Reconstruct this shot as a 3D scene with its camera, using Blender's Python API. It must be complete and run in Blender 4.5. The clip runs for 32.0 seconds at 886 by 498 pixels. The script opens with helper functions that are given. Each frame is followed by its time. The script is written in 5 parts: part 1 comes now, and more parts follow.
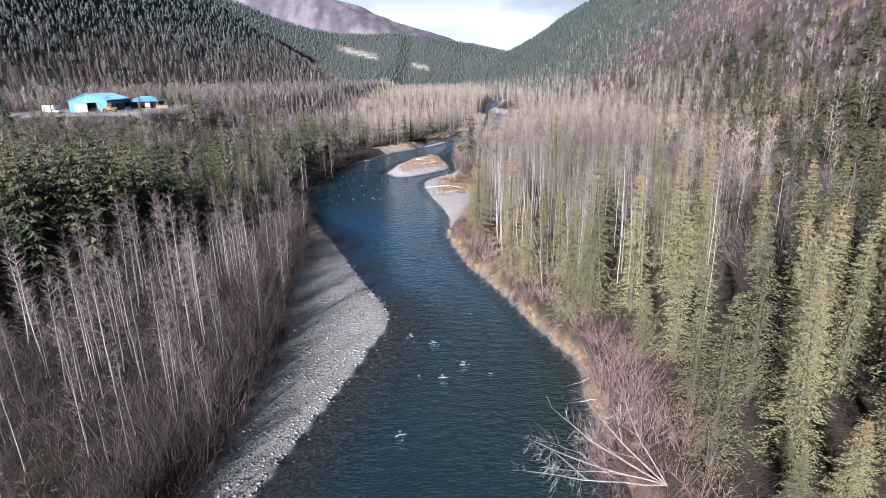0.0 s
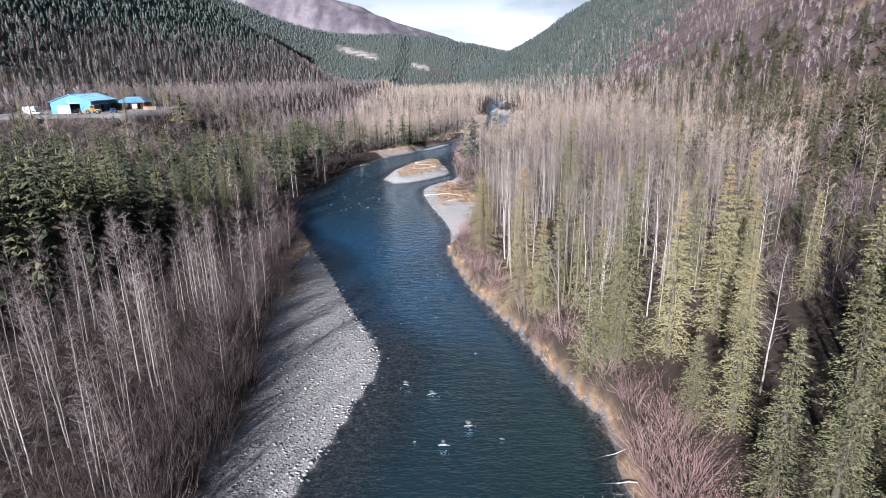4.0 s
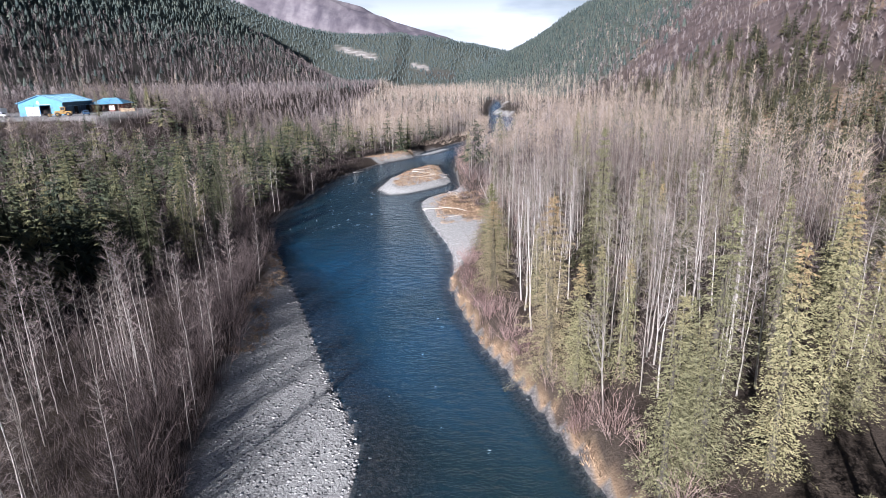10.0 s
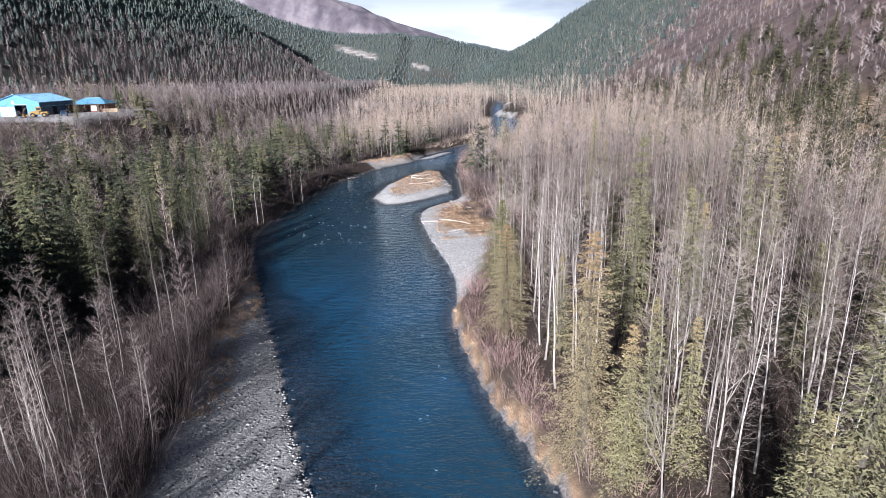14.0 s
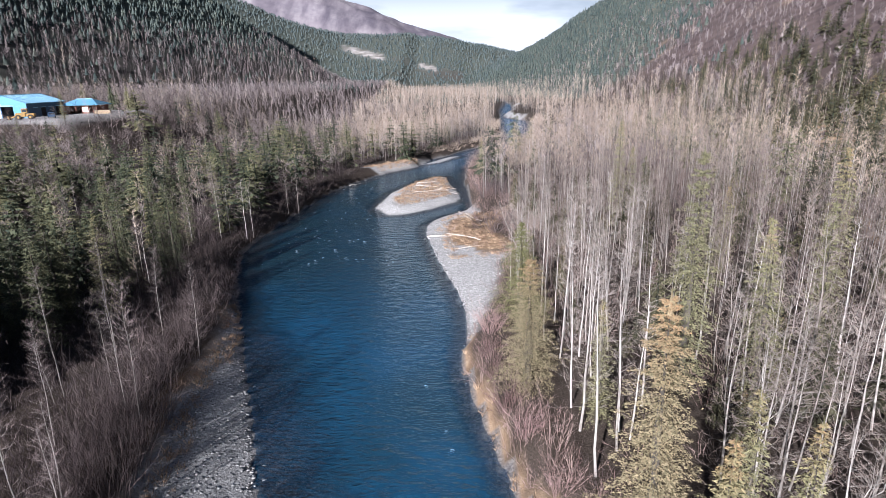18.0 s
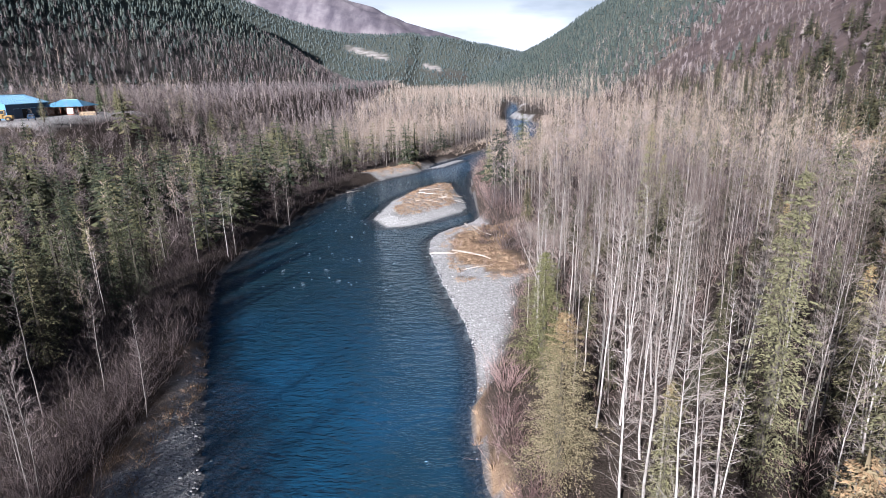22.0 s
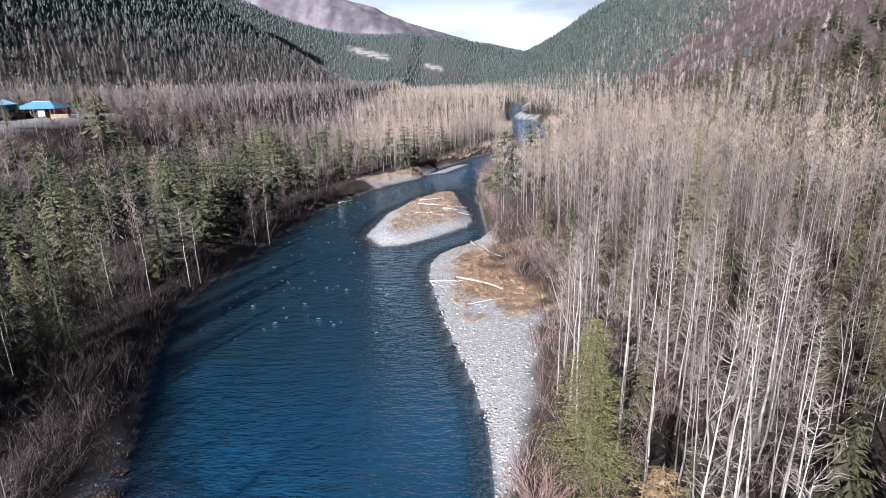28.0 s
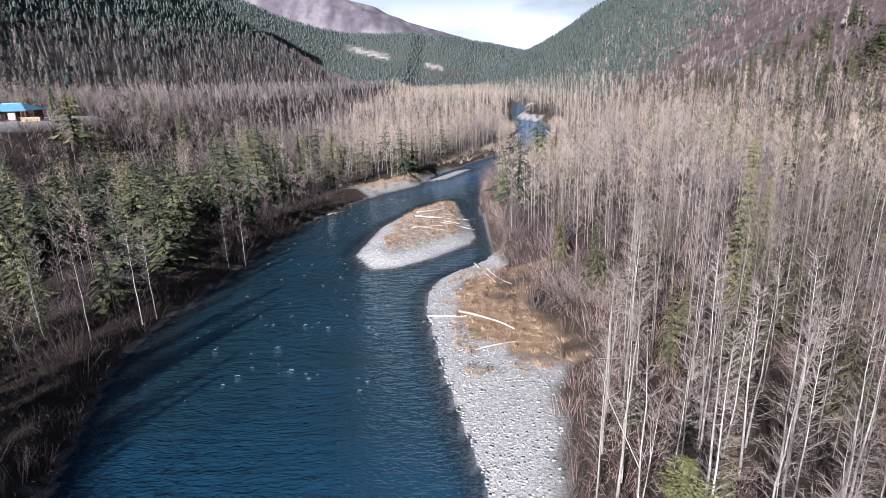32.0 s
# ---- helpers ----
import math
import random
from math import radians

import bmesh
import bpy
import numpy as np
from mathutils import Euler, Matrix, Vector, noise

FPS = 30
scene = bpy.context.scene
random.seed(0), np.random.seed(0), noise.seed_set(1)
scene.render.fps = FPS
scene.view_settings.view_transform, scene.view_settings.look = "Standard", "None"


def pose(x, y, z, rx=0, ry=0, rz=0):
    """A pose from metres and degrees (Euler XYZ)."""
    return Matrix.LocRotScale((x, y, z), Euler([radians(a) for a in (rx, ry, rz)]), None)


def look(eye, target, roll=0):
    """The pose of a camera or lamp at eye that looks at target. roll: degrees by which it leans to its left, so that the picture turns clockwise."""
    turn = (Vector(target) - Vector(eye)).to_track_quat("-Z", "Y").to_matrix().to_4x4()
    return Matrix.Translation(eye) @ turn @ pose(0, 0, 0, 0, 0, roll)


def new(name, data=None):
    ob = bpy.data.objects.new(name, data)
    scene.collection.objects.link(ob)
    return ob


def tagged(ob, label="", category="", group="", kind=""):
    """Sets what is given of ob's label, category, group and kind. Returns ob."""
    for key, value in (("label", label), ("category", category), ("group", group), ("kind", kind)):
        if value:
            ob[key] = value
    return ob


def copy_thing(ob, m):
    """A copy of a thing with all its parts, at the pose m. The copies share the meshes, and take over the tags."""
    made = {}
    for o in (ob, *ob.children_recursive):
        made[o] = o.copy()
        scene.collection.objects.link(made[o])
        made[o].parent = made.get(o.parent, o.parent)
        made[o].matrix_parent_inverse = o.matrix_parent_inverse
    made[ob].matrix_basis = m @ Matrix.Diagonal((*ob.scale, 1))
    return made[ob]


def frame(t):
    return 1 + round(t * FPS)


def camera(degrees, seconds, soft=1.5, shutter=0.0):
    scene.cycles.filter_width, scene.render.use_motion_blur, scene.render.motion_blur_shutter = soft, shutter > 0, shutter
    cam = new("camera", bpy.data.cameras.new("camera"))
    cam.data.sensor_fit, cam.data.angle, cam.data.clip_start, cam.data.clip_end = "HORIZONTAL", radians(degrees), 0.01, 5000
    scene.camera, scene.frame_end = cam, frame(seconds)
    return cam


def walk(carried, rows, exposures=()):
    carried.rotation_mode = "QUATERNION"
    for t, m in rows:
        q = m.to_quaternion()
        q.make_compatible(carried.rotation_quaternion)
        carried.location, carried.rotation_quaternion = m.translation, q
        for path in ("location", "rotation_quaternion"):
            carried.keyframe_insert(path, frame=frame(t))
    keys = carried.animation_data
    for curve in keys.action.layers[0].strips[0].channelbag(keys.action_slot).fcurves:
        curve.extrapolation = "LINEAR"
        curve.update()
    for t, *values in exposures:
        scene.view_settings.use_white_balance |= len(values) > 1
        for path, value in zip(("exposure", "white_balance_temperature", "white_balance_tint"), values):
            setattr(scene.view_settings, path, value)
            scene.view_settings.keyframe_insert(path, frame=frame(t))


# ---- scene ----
# ---------------------------------------------------------------- camera
cam = camera(76, 32.0, soft=0.75)
PATH = [
    (0, (0.38, -2.36, 28.96), 16.95, -0.0, -1.5),
    (2, (0.38, 3.32, 28.95), 16.95, -0.0, -1.5),
    (3.5, (0.38, 7.35, 28.88), 16.93, -0.0, -1.48),
    (6, (0.40, 13.95, 28.75), 16.9, 0.0, -1.5),
    (8, (0.36, 19.66, 28.72), 16.91, 0.0, -1.5),
    (10, (0.33, 25.77, 28.56), 16.91, 0.0, -1.5),
    (13, (0.28, 35.12, 28.36), 16.88, 0.0, -1.38),
    (14.5, (0.15, 39.74, 28.2), 16.85, 0.0, -1.3),
    (16.5, (0.1, 45.4, 28.17), 16.8, 0.05, -1.22),
    (17, (0.1, 46.79, 28.17), 16.8, 0.18, -1.22),
    (18, (0.07, 49.45, 28.14), 16.79, 0.7, -1.28),
    (19, (0.06, 52.12, 28.06), 16.79, 1.07, -1.4),
    (20, (0.06, 55.22, 27.95), 16.79, 1.16, -1.45),
    (21, (0.02, 58.2, 27.86), 16.78, 1.16, -1.42),
    (23, (-0.2, 64.14, 27.64), 16.72, 1.14, -1.35),
    (25, (-0.38, 69.65, 27.38), 16.7, 1.17, -1.4),
    (28, (-0.32, 76.39, 27.04), 16.72, 1.4, -1.68),
    (30, (-0.4, 82.68, 26.94), 16.75, 1.43, -1.75),
    (32, (-0.38, 89.08, 26.88), 16.76, 1.5, -1.85),
]


def aim(eye, down, turn, roll):
    d, a = radians(down), radians(turn)
    way = Vector((-math.sin(a) * math.cos(d), math.cos(a) * math.cos(d), -math.sin(d)))
    return look(eye, Vector(eye) + 2 * way, roll)


walk(cam, [(t, aim(eye, down, turn, roll)) for t, eye, down, turn, roll in PATH], [(0, 1.40, 5800, 16), (32, 1.40, 5800, 16)])

# ---------------------------------------------------------------- sky and sun
SUN_TURN, SUN_UP = 204.0, 22.0      # compass bearing from +y, height, in degrees
world = bpy.data.worlds.new("sky")
scene.world = world
world.use_nodes = True
wn, wl = world.node_tree.nodes, world.node_tree.links
wn.clear()
w_out = wn.new("ShaderNodeOutputWorld")
w_bg = wn.new("ShaderNodeBackground")
w_sky = wn.new("ShaderNodeTexSky")
w_sky.sky_type = "NISHITA"
w_sky.sun_disc = False
w_sky.sun_elevation, w_sky.sun_rotation = radians(SUN_UP), radians(SUN_TURN)
w_sky.altitude, w_sky.air_density, w_sky.dust_density, w_sky.ozone_density = 300, 1.1, 0.4, 3.5
w_co = wn.new("ShaderNodeTexCoord")
w_map = wn.new("ShaderNodeMapping")
w_map.inputs["Scale"].default_value = (2.0, 2.0, 9.0)
w_noise = wn.new("ShaderNodeTexNoise")
w_noise.inputs["Scale"].default_value = 1.6
w_noise.inputs["Detail"].default_value = 6
w_ramp = wn.new("ShaderNodeValToRGB")
w_ramp.color_ramp.elements[0].position, w_ramp.color_ramp.elements[1].position = 0.25, 0.58
w_mix = wn.new("ShaderNodeMix")
w_mix.data_type = "RGBA"
w_mix.inputs["B"].default_value = (41, 42.5, 44, 1)
wl.new(w_co.outputs["Generated"], w_map.inputs["Vector"])
wl.new(w_map.outputs["Vector"], w_noise.inputs["Vector"])
wl.new(w_noise.outputs["Fac"], w_ramp.inputs["Fac"])
w_sep = wn.new("ShaderNodeSeparateXYZ")
w_low = wn.new("ShaderNodeMapRange")       # thin cloud lies low round the horizon
w_low.inputs["From Min"].default_value, w_low.inputs["From Max"].default_value = 0.04, 0.19
w_low.inputs["To Min"].default_value, w_low.inputs["To Max"].default_value = 1.0, 0.0
w_mul = wn.new("ShaderNodeMath")
w_mul.operation = "MULTIPLY"
wl.new(w_co.outputs["Generated"], w_sep.inputs["Vector"])
wl.new(w_sep.outputs["Z"], w_low.inputs["Value"])
wl.new(w_ramp.outputs["Color"], w_mul.inputs[0])
wl.new(w_low.outputs["Result"], w_mul.inputs[1])
wl.new(w_mul.outputs[0], w_mix.inputs["Factor"])
wl.new(w_sky.outputs["Color"], w_mix.inputs["A"])
wl.new(w_mix.outputs["Result"], w_bg.inputs["Color"])
w_bg.inputs["Strength"].default_value = 0.0145
wl.new(w_bg.outputs["Background"], w_out.inputs["Surface"])

sun = new("sun", bpy.data.lights.new("sun", "SUN"))
sun.data.energy, sun.data.angle, sun.data.color = 5.0, radians(0.55), (1.0, 0.965, 0.93)
_s, _u = radians(SUN_TURN), radians(SUN_UP)
sun_way = Vector((math.sin(_s) * math.cos(_u), math.cos(_s) * math.cos(_u), math.sin(_u)))
sun.matrix_world = look(sun_way * 200, (0, 0, 0))


# ---------------------------------------------------------------- materials
def ramp(nt, stops):
    n = nt.nodes.new("ShaderNodeValToRGB")
    el = n.color_ramp.elements
    while len(el) < len(stops):
        el.new(0.5)
    for e, (p, c) in zip(el, stops):
        e.position, e.color = p, (*c, 1)
    return n


def shader(name, rough=0.8, metal=0.0, spec=0.3):
    m = bpy.data.materials.new(name)
    m.use_nodes = True
    b = m.node_tree.nodes["Principled BSDF"]
    b.inputs["Roughness"].default_value, b.inputs["Metallic"].default_value = rough, metal
    b.inputs["Specular IOR Level"].default_value = spec
    return m, m.node_tree, b


def grainy(name, stops, scale, rough=0.8, metal=0.0, bump=0.0, fine=6.0, coords="Object", spec=0.3, vary=0.0, by=""):
    """A surface with two scales of noise; vary: how much each thing (or each tree, by the attribute 'by') differs."""
    m, nt, b = shader(name, rough, metal, spec)
    co = nt.nodes.new("ShaderNodeTexCoord")
    n1, n2 = nt.nodes.new("ShaderNodeTexNoise"), nt.nodes.new("ShaderNodeTexNoise")
    n1.inputs["Scale"].default_value, n2.inputs["Scale"].default_value = scale, scale * fine
    n1.inputs["Detail"].default_value = n2.inputs["Detail"].default_value = 4
    src = co.outputs[coords]
    if coords == "Position":
        src = nt.nodes.new("ShaderNodeNewGeometry").outputs["Position"]
    nt.links.new(src, n1.inputs["Vector"]), nt.links.new(src, n2.inputs["Vector"])
    add = nt.nodes.new("ShaderNodeMath")
    add.operation = "MULTIPLY_ADD"
    add.inputs[1].default_value = 0.55
    sub = nt.nodes.new("ShaderNodeMath")
    sub.operation = "MULTIPLY"
    sub.inputs[1].default_value = 0.45
    nt.links.new(n2.outputs["Fac"], sub.inputs[0])
    nt.links.new(n1.outputs["Fac"], add.inputs[0]), nt.links.new(sub.outputs[0], add.inputs[2])
    last = add.outputs[0]
    if vary:
        if by:
            at = nt.nodes.new("ShaderNodeAttribute")
            at.attribute_name = by
            rnd = at.outputs["Fac"]
        else:
            rnd = nt.nodes.new("ShaderNodeObjectInfo").outputs["Random"]
        va = nt.nodes.new("ShaderNodeMath")
        va.operation = "MULTIPLY_ADD"
        va.inputs[1].default_value = vary
        off = nt.nodes.new("ShaderNodeMath")
        off.operation = "SUBTRACT"
        off.inputs[1].default_value = vary / 2
        nt.links.new(last, off.inputs[0])
        nt.links.new(rnd, va.inputs[0]), nt.links.new(off.outputs[0], va.inputs[2])
        last = va.outputs[0]
    r = ramp(nt, stops)
    nt.links.new(last, r.inputs["Fac"]), nt.links.new(r.outputs["Color"], b.inputs["Base Color"])
    if bump:
        bm = nt.nodes.new("ShaderNodeBump")
        bm.inputs["Strength"].default_value, bm.inputs["Distance"].default_value = bump, 0.05
        nt.links.new(n2.outputs["Fac"], bm.inputs["Height"]), nt.links.new(bm.outputs["Normal"], b.inputs["Normal"])
    return m


KHAKI = ((0.0, (0.060, 0.062, 0.036)), (0.35, (0.152, 0.143, 0.078)), (0.7, (0.215, 0.198, 0.103)), (1.0, (0.29, 0.25, 0.138)))
GOLDEN = ((0.0, (0.09, 0.094, 0.040)), (0.35, (0.175, 0.166, 0.072)), (0.7, (0.25, 0.22, 0.10)), (1.0, (0.33, 0.27, 0.135)))
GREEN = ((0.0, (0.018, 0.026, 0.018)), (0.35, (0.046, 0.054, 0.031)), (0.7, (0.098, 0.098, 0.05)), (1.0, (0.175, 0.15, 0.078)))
# the next two: distance haze is put into the needles as blue, most on the ridge
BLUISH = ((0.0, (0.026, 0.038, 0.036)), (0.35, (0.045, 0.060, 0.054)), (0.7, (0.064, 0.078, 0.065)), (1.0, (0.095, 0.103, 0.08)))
HAZE_BLUE = ((0.0, (0.040, 0.058, 0.060)), (0.35, (0.058, 0.076, 0.074)), (0.7, (0.074, 0.090, 0.082)), (1.0, (0.10, 0.11, 0.095)))
TAN = ((0.0, (0.070, 0.066, 0.038)), (0.35, (0.135, 0.120, 0.068)), (0.7, (0.20, 0.170, 0.098)), (1.0, (0.28, 0.22, 0.13)))


def needles(name, by="", dim=1.0, cones=(0.4, 0.9), hues=KHAKI):
    """Spruce needles, khaki green; cone-laden brown tops on some trees. 'up' is the share of the tree's height."""
    m, nt, b = shader(name, 0.75, 0, 0.2)
    L = nt.links.new
    up = nt.nodes.new("ShaderNodeAttribute")
    up.attribute_name = "up"
    if by:
        at = nt.nodes.new("ShaderNodeAttribute")
        at.attribute_name = by
        rnd = at.outputs["Fac"]
    else:
        rnd = nt.nodes.new("ShaderNodeObjectInfo").outputs["Random"]
    isl = nt.nodes.new("ShaderNodeNewGeometry").outputs["Random Per Island"]
    r = ramp(nt, [(p, tuple(dim * c for c in col)) for p, col in hues])
    mixv = nt.nodes.new("ShaderNodeMath")
    mixv.operation = "MULTIPLY_ADD"
    mixv.inputs[1].default_value = 0.66
    half = nt.nodes.new("ShaderNodeMath")
    half.operation = "MULTIPLY"
    half.inputs[1].default_value = 0.34
    L(isl, half.inputs[0]), L(rnd, mixv.inputs[0]), L(half.outputs[0], mixv.inputs[2]), L(mixv.outputs[0], r.inputs["Fac"])
    # brown cones: top fifth of the trees whose number is high
    top = nt.nodes.new("ShaderNodeMapRange")
    top.inputs["From Min"].default_value, top.inputs["From Max"].default_value = 0.72, 0.95
    L(up.outputs["Fac"], top.inputs["Value"])
    some = nt.nodes.new("ShaderNodeMapRange")
    some.inputs["From Min"].default_value, some.inputs["From Max"].default_value = cones
    L(rnd, some.inputs["Value"])
    k = nt.nodes.new("ShaderNodeMath")
    k.operation = "MULTIPLY"
    L(top.outputs["Result"], k.inputs[0]), L(some.outputs["Result"], k.inputs[1])
    k2 = nt.nodes.new("ShaderNodeMath")
    k2.operation = "MULTIPLY"
    jit = nt.nodes.new("ShaderNodeMapRange")
    jit.inputs["To Min"].default_value, jit.inputs["To Max"].default_value = 0.15, 0.95
    L(isl, jit.inputs["Value"]), L(k.outputs[0], k2.inputs[0]), L(jit.outputs["Result"], k2.inputs[1])
    mx = nt.nodes.new("ShaderNodeMix")
    mx.data_type = "RGBA"
    mx.inputs["B"].default_value = (0.27, 0.165, 0.085, 1)
    L(k2.outputs[0], mx.inputs["Factor"]), L(r.outputs["Color"], mx.inputs["A"]), L(mx.outputs["Result"], b.inputs["Base Color"])
    b.inputs["Subsurface Weight"].default_value = 0.0
    return m


M_NEEDLE, M_NEEDLE_FAR = needles("spruce_needles", "", 1.0, (0.3, 0.7)), needles("spruce_needles_wood", "tint", 1.22, (0.93, 1.5), GREEN)
# green needles for the left bank, darker to carry the shade there
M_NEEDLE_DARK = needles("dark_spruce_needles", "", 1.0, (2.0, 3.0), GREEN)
M_NEEDLE_GOLD = needles("yellow_green_needles", "", 1.0, (2.0, 3.0), GOLDEN)
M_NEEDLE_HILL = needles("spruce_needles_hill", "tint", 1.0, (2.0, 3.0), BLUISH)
M_NEEDLE_RIDGE = needles("hazy_needles_ridge", "tint", 1.0, (2.0, 3.0), HAZE_BLUE)
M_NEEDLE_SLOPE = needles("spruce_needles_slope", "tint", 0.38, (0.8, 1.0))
M_NEEDLE_TAN = needles("tan_needles", "", 1.0, (-1.0, 0.0), TAN)
M_BARK = grainy("spruce_bark", [(0.3, (0.035, 0.032, 0.024)), (0.7, (0.10, 0.085, 0.066))], 3, 0.9, bump=0.4)
# dark green for wood trunks and the inner cones that stand for crown shade
M_BARK_WOOD = grainy("dark_core_bark", [(0.3, (0.018, 0.024, 0.015)), (0.7, (0.045, 0.05, 0.032))], 1.5, 0.95)
PALE = [(0.25, (0.19, 0.168, 0.146)), (0.5, (0.37, 0.338, 0.30)), (0.78, (0.60, 0.56, 0.51))]
M_PALE = grainy("pale_bark", [(p, tuple(0.88 * v for v in c)) for p, c in PALE], 1.3, 0.85, bump=0.2, vary=0.35)
M_PALE_FAR = grainy("pale_bark_wood", [(p, tuple(0.66 * v for v in c)) for p, c in PALE], 1.3, 0.85, vary=0.4, by="tint")
# pale bark dimmed: the left bank's shade is put into its colour
M_PALE_SHADE = grainy("shaded_pale_bark", [(p, tuple(0.6 * v for v in c)) for p, c in PALE], 1.3, 0.85, bump=0.2, vary=0.35)
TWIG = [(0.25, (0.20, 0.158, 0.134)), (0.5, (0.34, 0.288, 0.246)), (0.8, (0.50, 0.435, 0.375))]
# TWIG dimmed for near trees: shade between the trunks put into the colour
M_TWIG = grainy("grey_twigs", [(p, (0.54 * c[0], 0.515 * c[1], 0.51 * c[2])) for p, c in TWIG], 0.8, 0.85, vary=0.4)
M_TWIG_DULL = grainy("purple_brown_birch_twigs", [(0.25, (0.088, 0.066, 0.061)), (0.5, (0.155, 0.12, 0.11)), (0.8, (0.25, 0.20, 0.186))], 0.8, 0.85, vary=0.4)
# the same twigs dimmed further for shade inside the right-bank wood
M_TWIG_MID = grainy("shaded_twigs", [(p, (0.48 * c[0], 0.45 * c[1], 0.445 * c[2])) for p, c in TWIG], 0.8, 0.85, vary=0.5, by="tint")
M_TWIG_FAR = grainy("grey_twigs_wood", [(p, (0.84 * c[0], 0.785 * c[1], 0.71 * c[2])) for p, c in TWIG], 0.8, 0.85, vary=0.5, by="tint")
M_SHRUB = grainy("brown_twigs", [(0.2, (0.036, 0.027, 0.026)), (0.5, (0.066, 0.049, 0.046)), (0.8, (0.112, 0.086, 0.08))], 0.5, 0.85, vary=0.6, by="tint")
M_HEATH = grainy("purple_brown_twigs", [(0.2, (0.080, 0.064, 0.063)), (0.5, (0.14, 0.115, 0.112)), (0.8, (0.235, 0.20, 0.19))], 0.05, 0.9, vary=0.7, by="tint")
M_SHRUB_HILL = grainy("dull_brown_twigs", [(0.2, (0.076, 0.060, 0.056)), (0.5, (0.132, 0.106, 0.096)), (0.8, (0.22, 0.183, 0.165))], 0.05, 0.9, vary=0.6, by="tint")
M_THICKET = grainy("reddish_twigs", [(0.2, (0.12, 0.078, 0.066)), (0.5, (0.20, 0.135, 0.115)), (0.8, (0.33, 0.245, 0.21))], 0.5, 0.85, vary=0.6, by="tint")
M_BROWN_BARK = grainy("brown_bark", [(0.25, (0.06, 0.046, 0.042)), (0.5, (0.11, 0.088, 0.081)), (0.8, (0.22, 0.19, 0.178))], 0.6, 0.88, vary=0.7, by="tint")
M_RED = grainy("red_twigs", [(0.25, (0.14, 0.082, 0.076)), (0.55, (0.22, 0.140, 0.126)), (0.8, (0.33, 0.225, 0.20))], 0.6, 0.85, vary=0.4)
M_STRAW = grainy("dry_grass", [(0.25, (0.20, 0.125, 0.08)), (0.5, (0.33, 0.22, 0.135)), (0.8, (0.45, 0.33, 0.21))], 0.8, 0.8, vary=0.4, by="tint")
M_STONE = grainy("river_cobble", [(0.2, (0.21, 0.204, 0.194)), (0.5, (0.33, 0.321, 0.304)), (0.85, (0.475, 0.462, 0.44))], 2.0, 0.8, bump=0.3, vary=0.6, by="tint")
M_BOULDER = grainy("wet_boulder", [(0.3, (0.07, 0.07, 0.065)), (0.7, (0.25, 0.24, 0.22))], 2.5, 0.5, bump=0.4)
M_LOG = grainy("driftwood", [(0.3, (0.26, 0.22, 0.18)), (0.7, (0.55, 0.50, 0.43))], 2.0, 0.85, bump=0.3)
M_FOAM = grainy("foam", [(0.3, (0.42, 0.47, 0.5)), (0.7, (0.7, 0.74, 0.76))], 3.0, 0.6)


# ---------------------------------------------------------------- lie of the land
def bend(points):
    ys, xs = np.array([p[0] for p in points], float), np.array([p[1] for p in points], float)

    def at(y):
        y = np.asarray(y, float)
        return (np.interp(y - 1.5, ys, xs) + np.interp(y, ys, xs) + np.interp(y + 1.5, ys, xs)) / 3
    return at


shore_l = bend([(-80, -24), (0, -19), (32, -14), (38, -12.4), (46.5, -10.1), (55, -8), (62.3, -6.4), (66, -7.2), (72, -9.6), (79, -12.6), (95, -18.6), (104, -22.4),
                (114, -26.2), (125, -30.5), (140, -35.2), (150, -35.6), (162, -34.6), (184, -32.4), (196, -30.8), (211, -26), (222, -21.5), (236, -10.8),
                (245, -8.2), (254, -6), (264, 0), (274, 4), (290, 13), (307, 23.2), (390, 31), (572, 47), (700, 64), (900, 70)])
shore_r = bend([(-80, 18), (0, 15), (30, 13.6), (45, 13.4), (51, 14.2), (58, 11.7), (68, 9.1), (75, 7.2), (83, 4.4), (90, 3.1), (97, 1.8), (103, 1.2), (108, 2), (114, 2),
                (121, 1.4), (129.5, -0.4), (138, -2), (145, -3.1), (153, -4.3), (160, -4.1), (166, -1.6), (170, 3), (175, 5.6), (190, 5.2), (207, 4.6), (230, 6),
                (245, 9), (262, 15), (285, 26), (304, 35), (384, 49), (430, 52), (450, 46), (465, 41), (495, 44), (520, 52), (608, 63), (700, 70), (760, 70), (900, 70)])
bar_back = bend([(-80, -26), (20, -19), (32, -16.6), (56, -17.5), (68, -20), (83, -22), (92, -24.3), (111, -26.4), (118, -28.2), (124, -30.4)])
bar_r_back = bend([(106, 2.2), (112, 4.5), (119, 6.3), (131, 8.2), (142, 11), (154, 13), (165, 9), (172, 5.2)])
ISLAND = [(-16.5, 176), (-13, 169), (-9.7, 169.3), (-4.7, 173.4), (1.5, 181), (2.7, 185), (2, 192), (-1.3, 216), (-5, 213), (-8.5, 208), (-14.2, 194)]
SPIT = [(-8, 243), (-3, 246), (4, 262), (0, 259)]


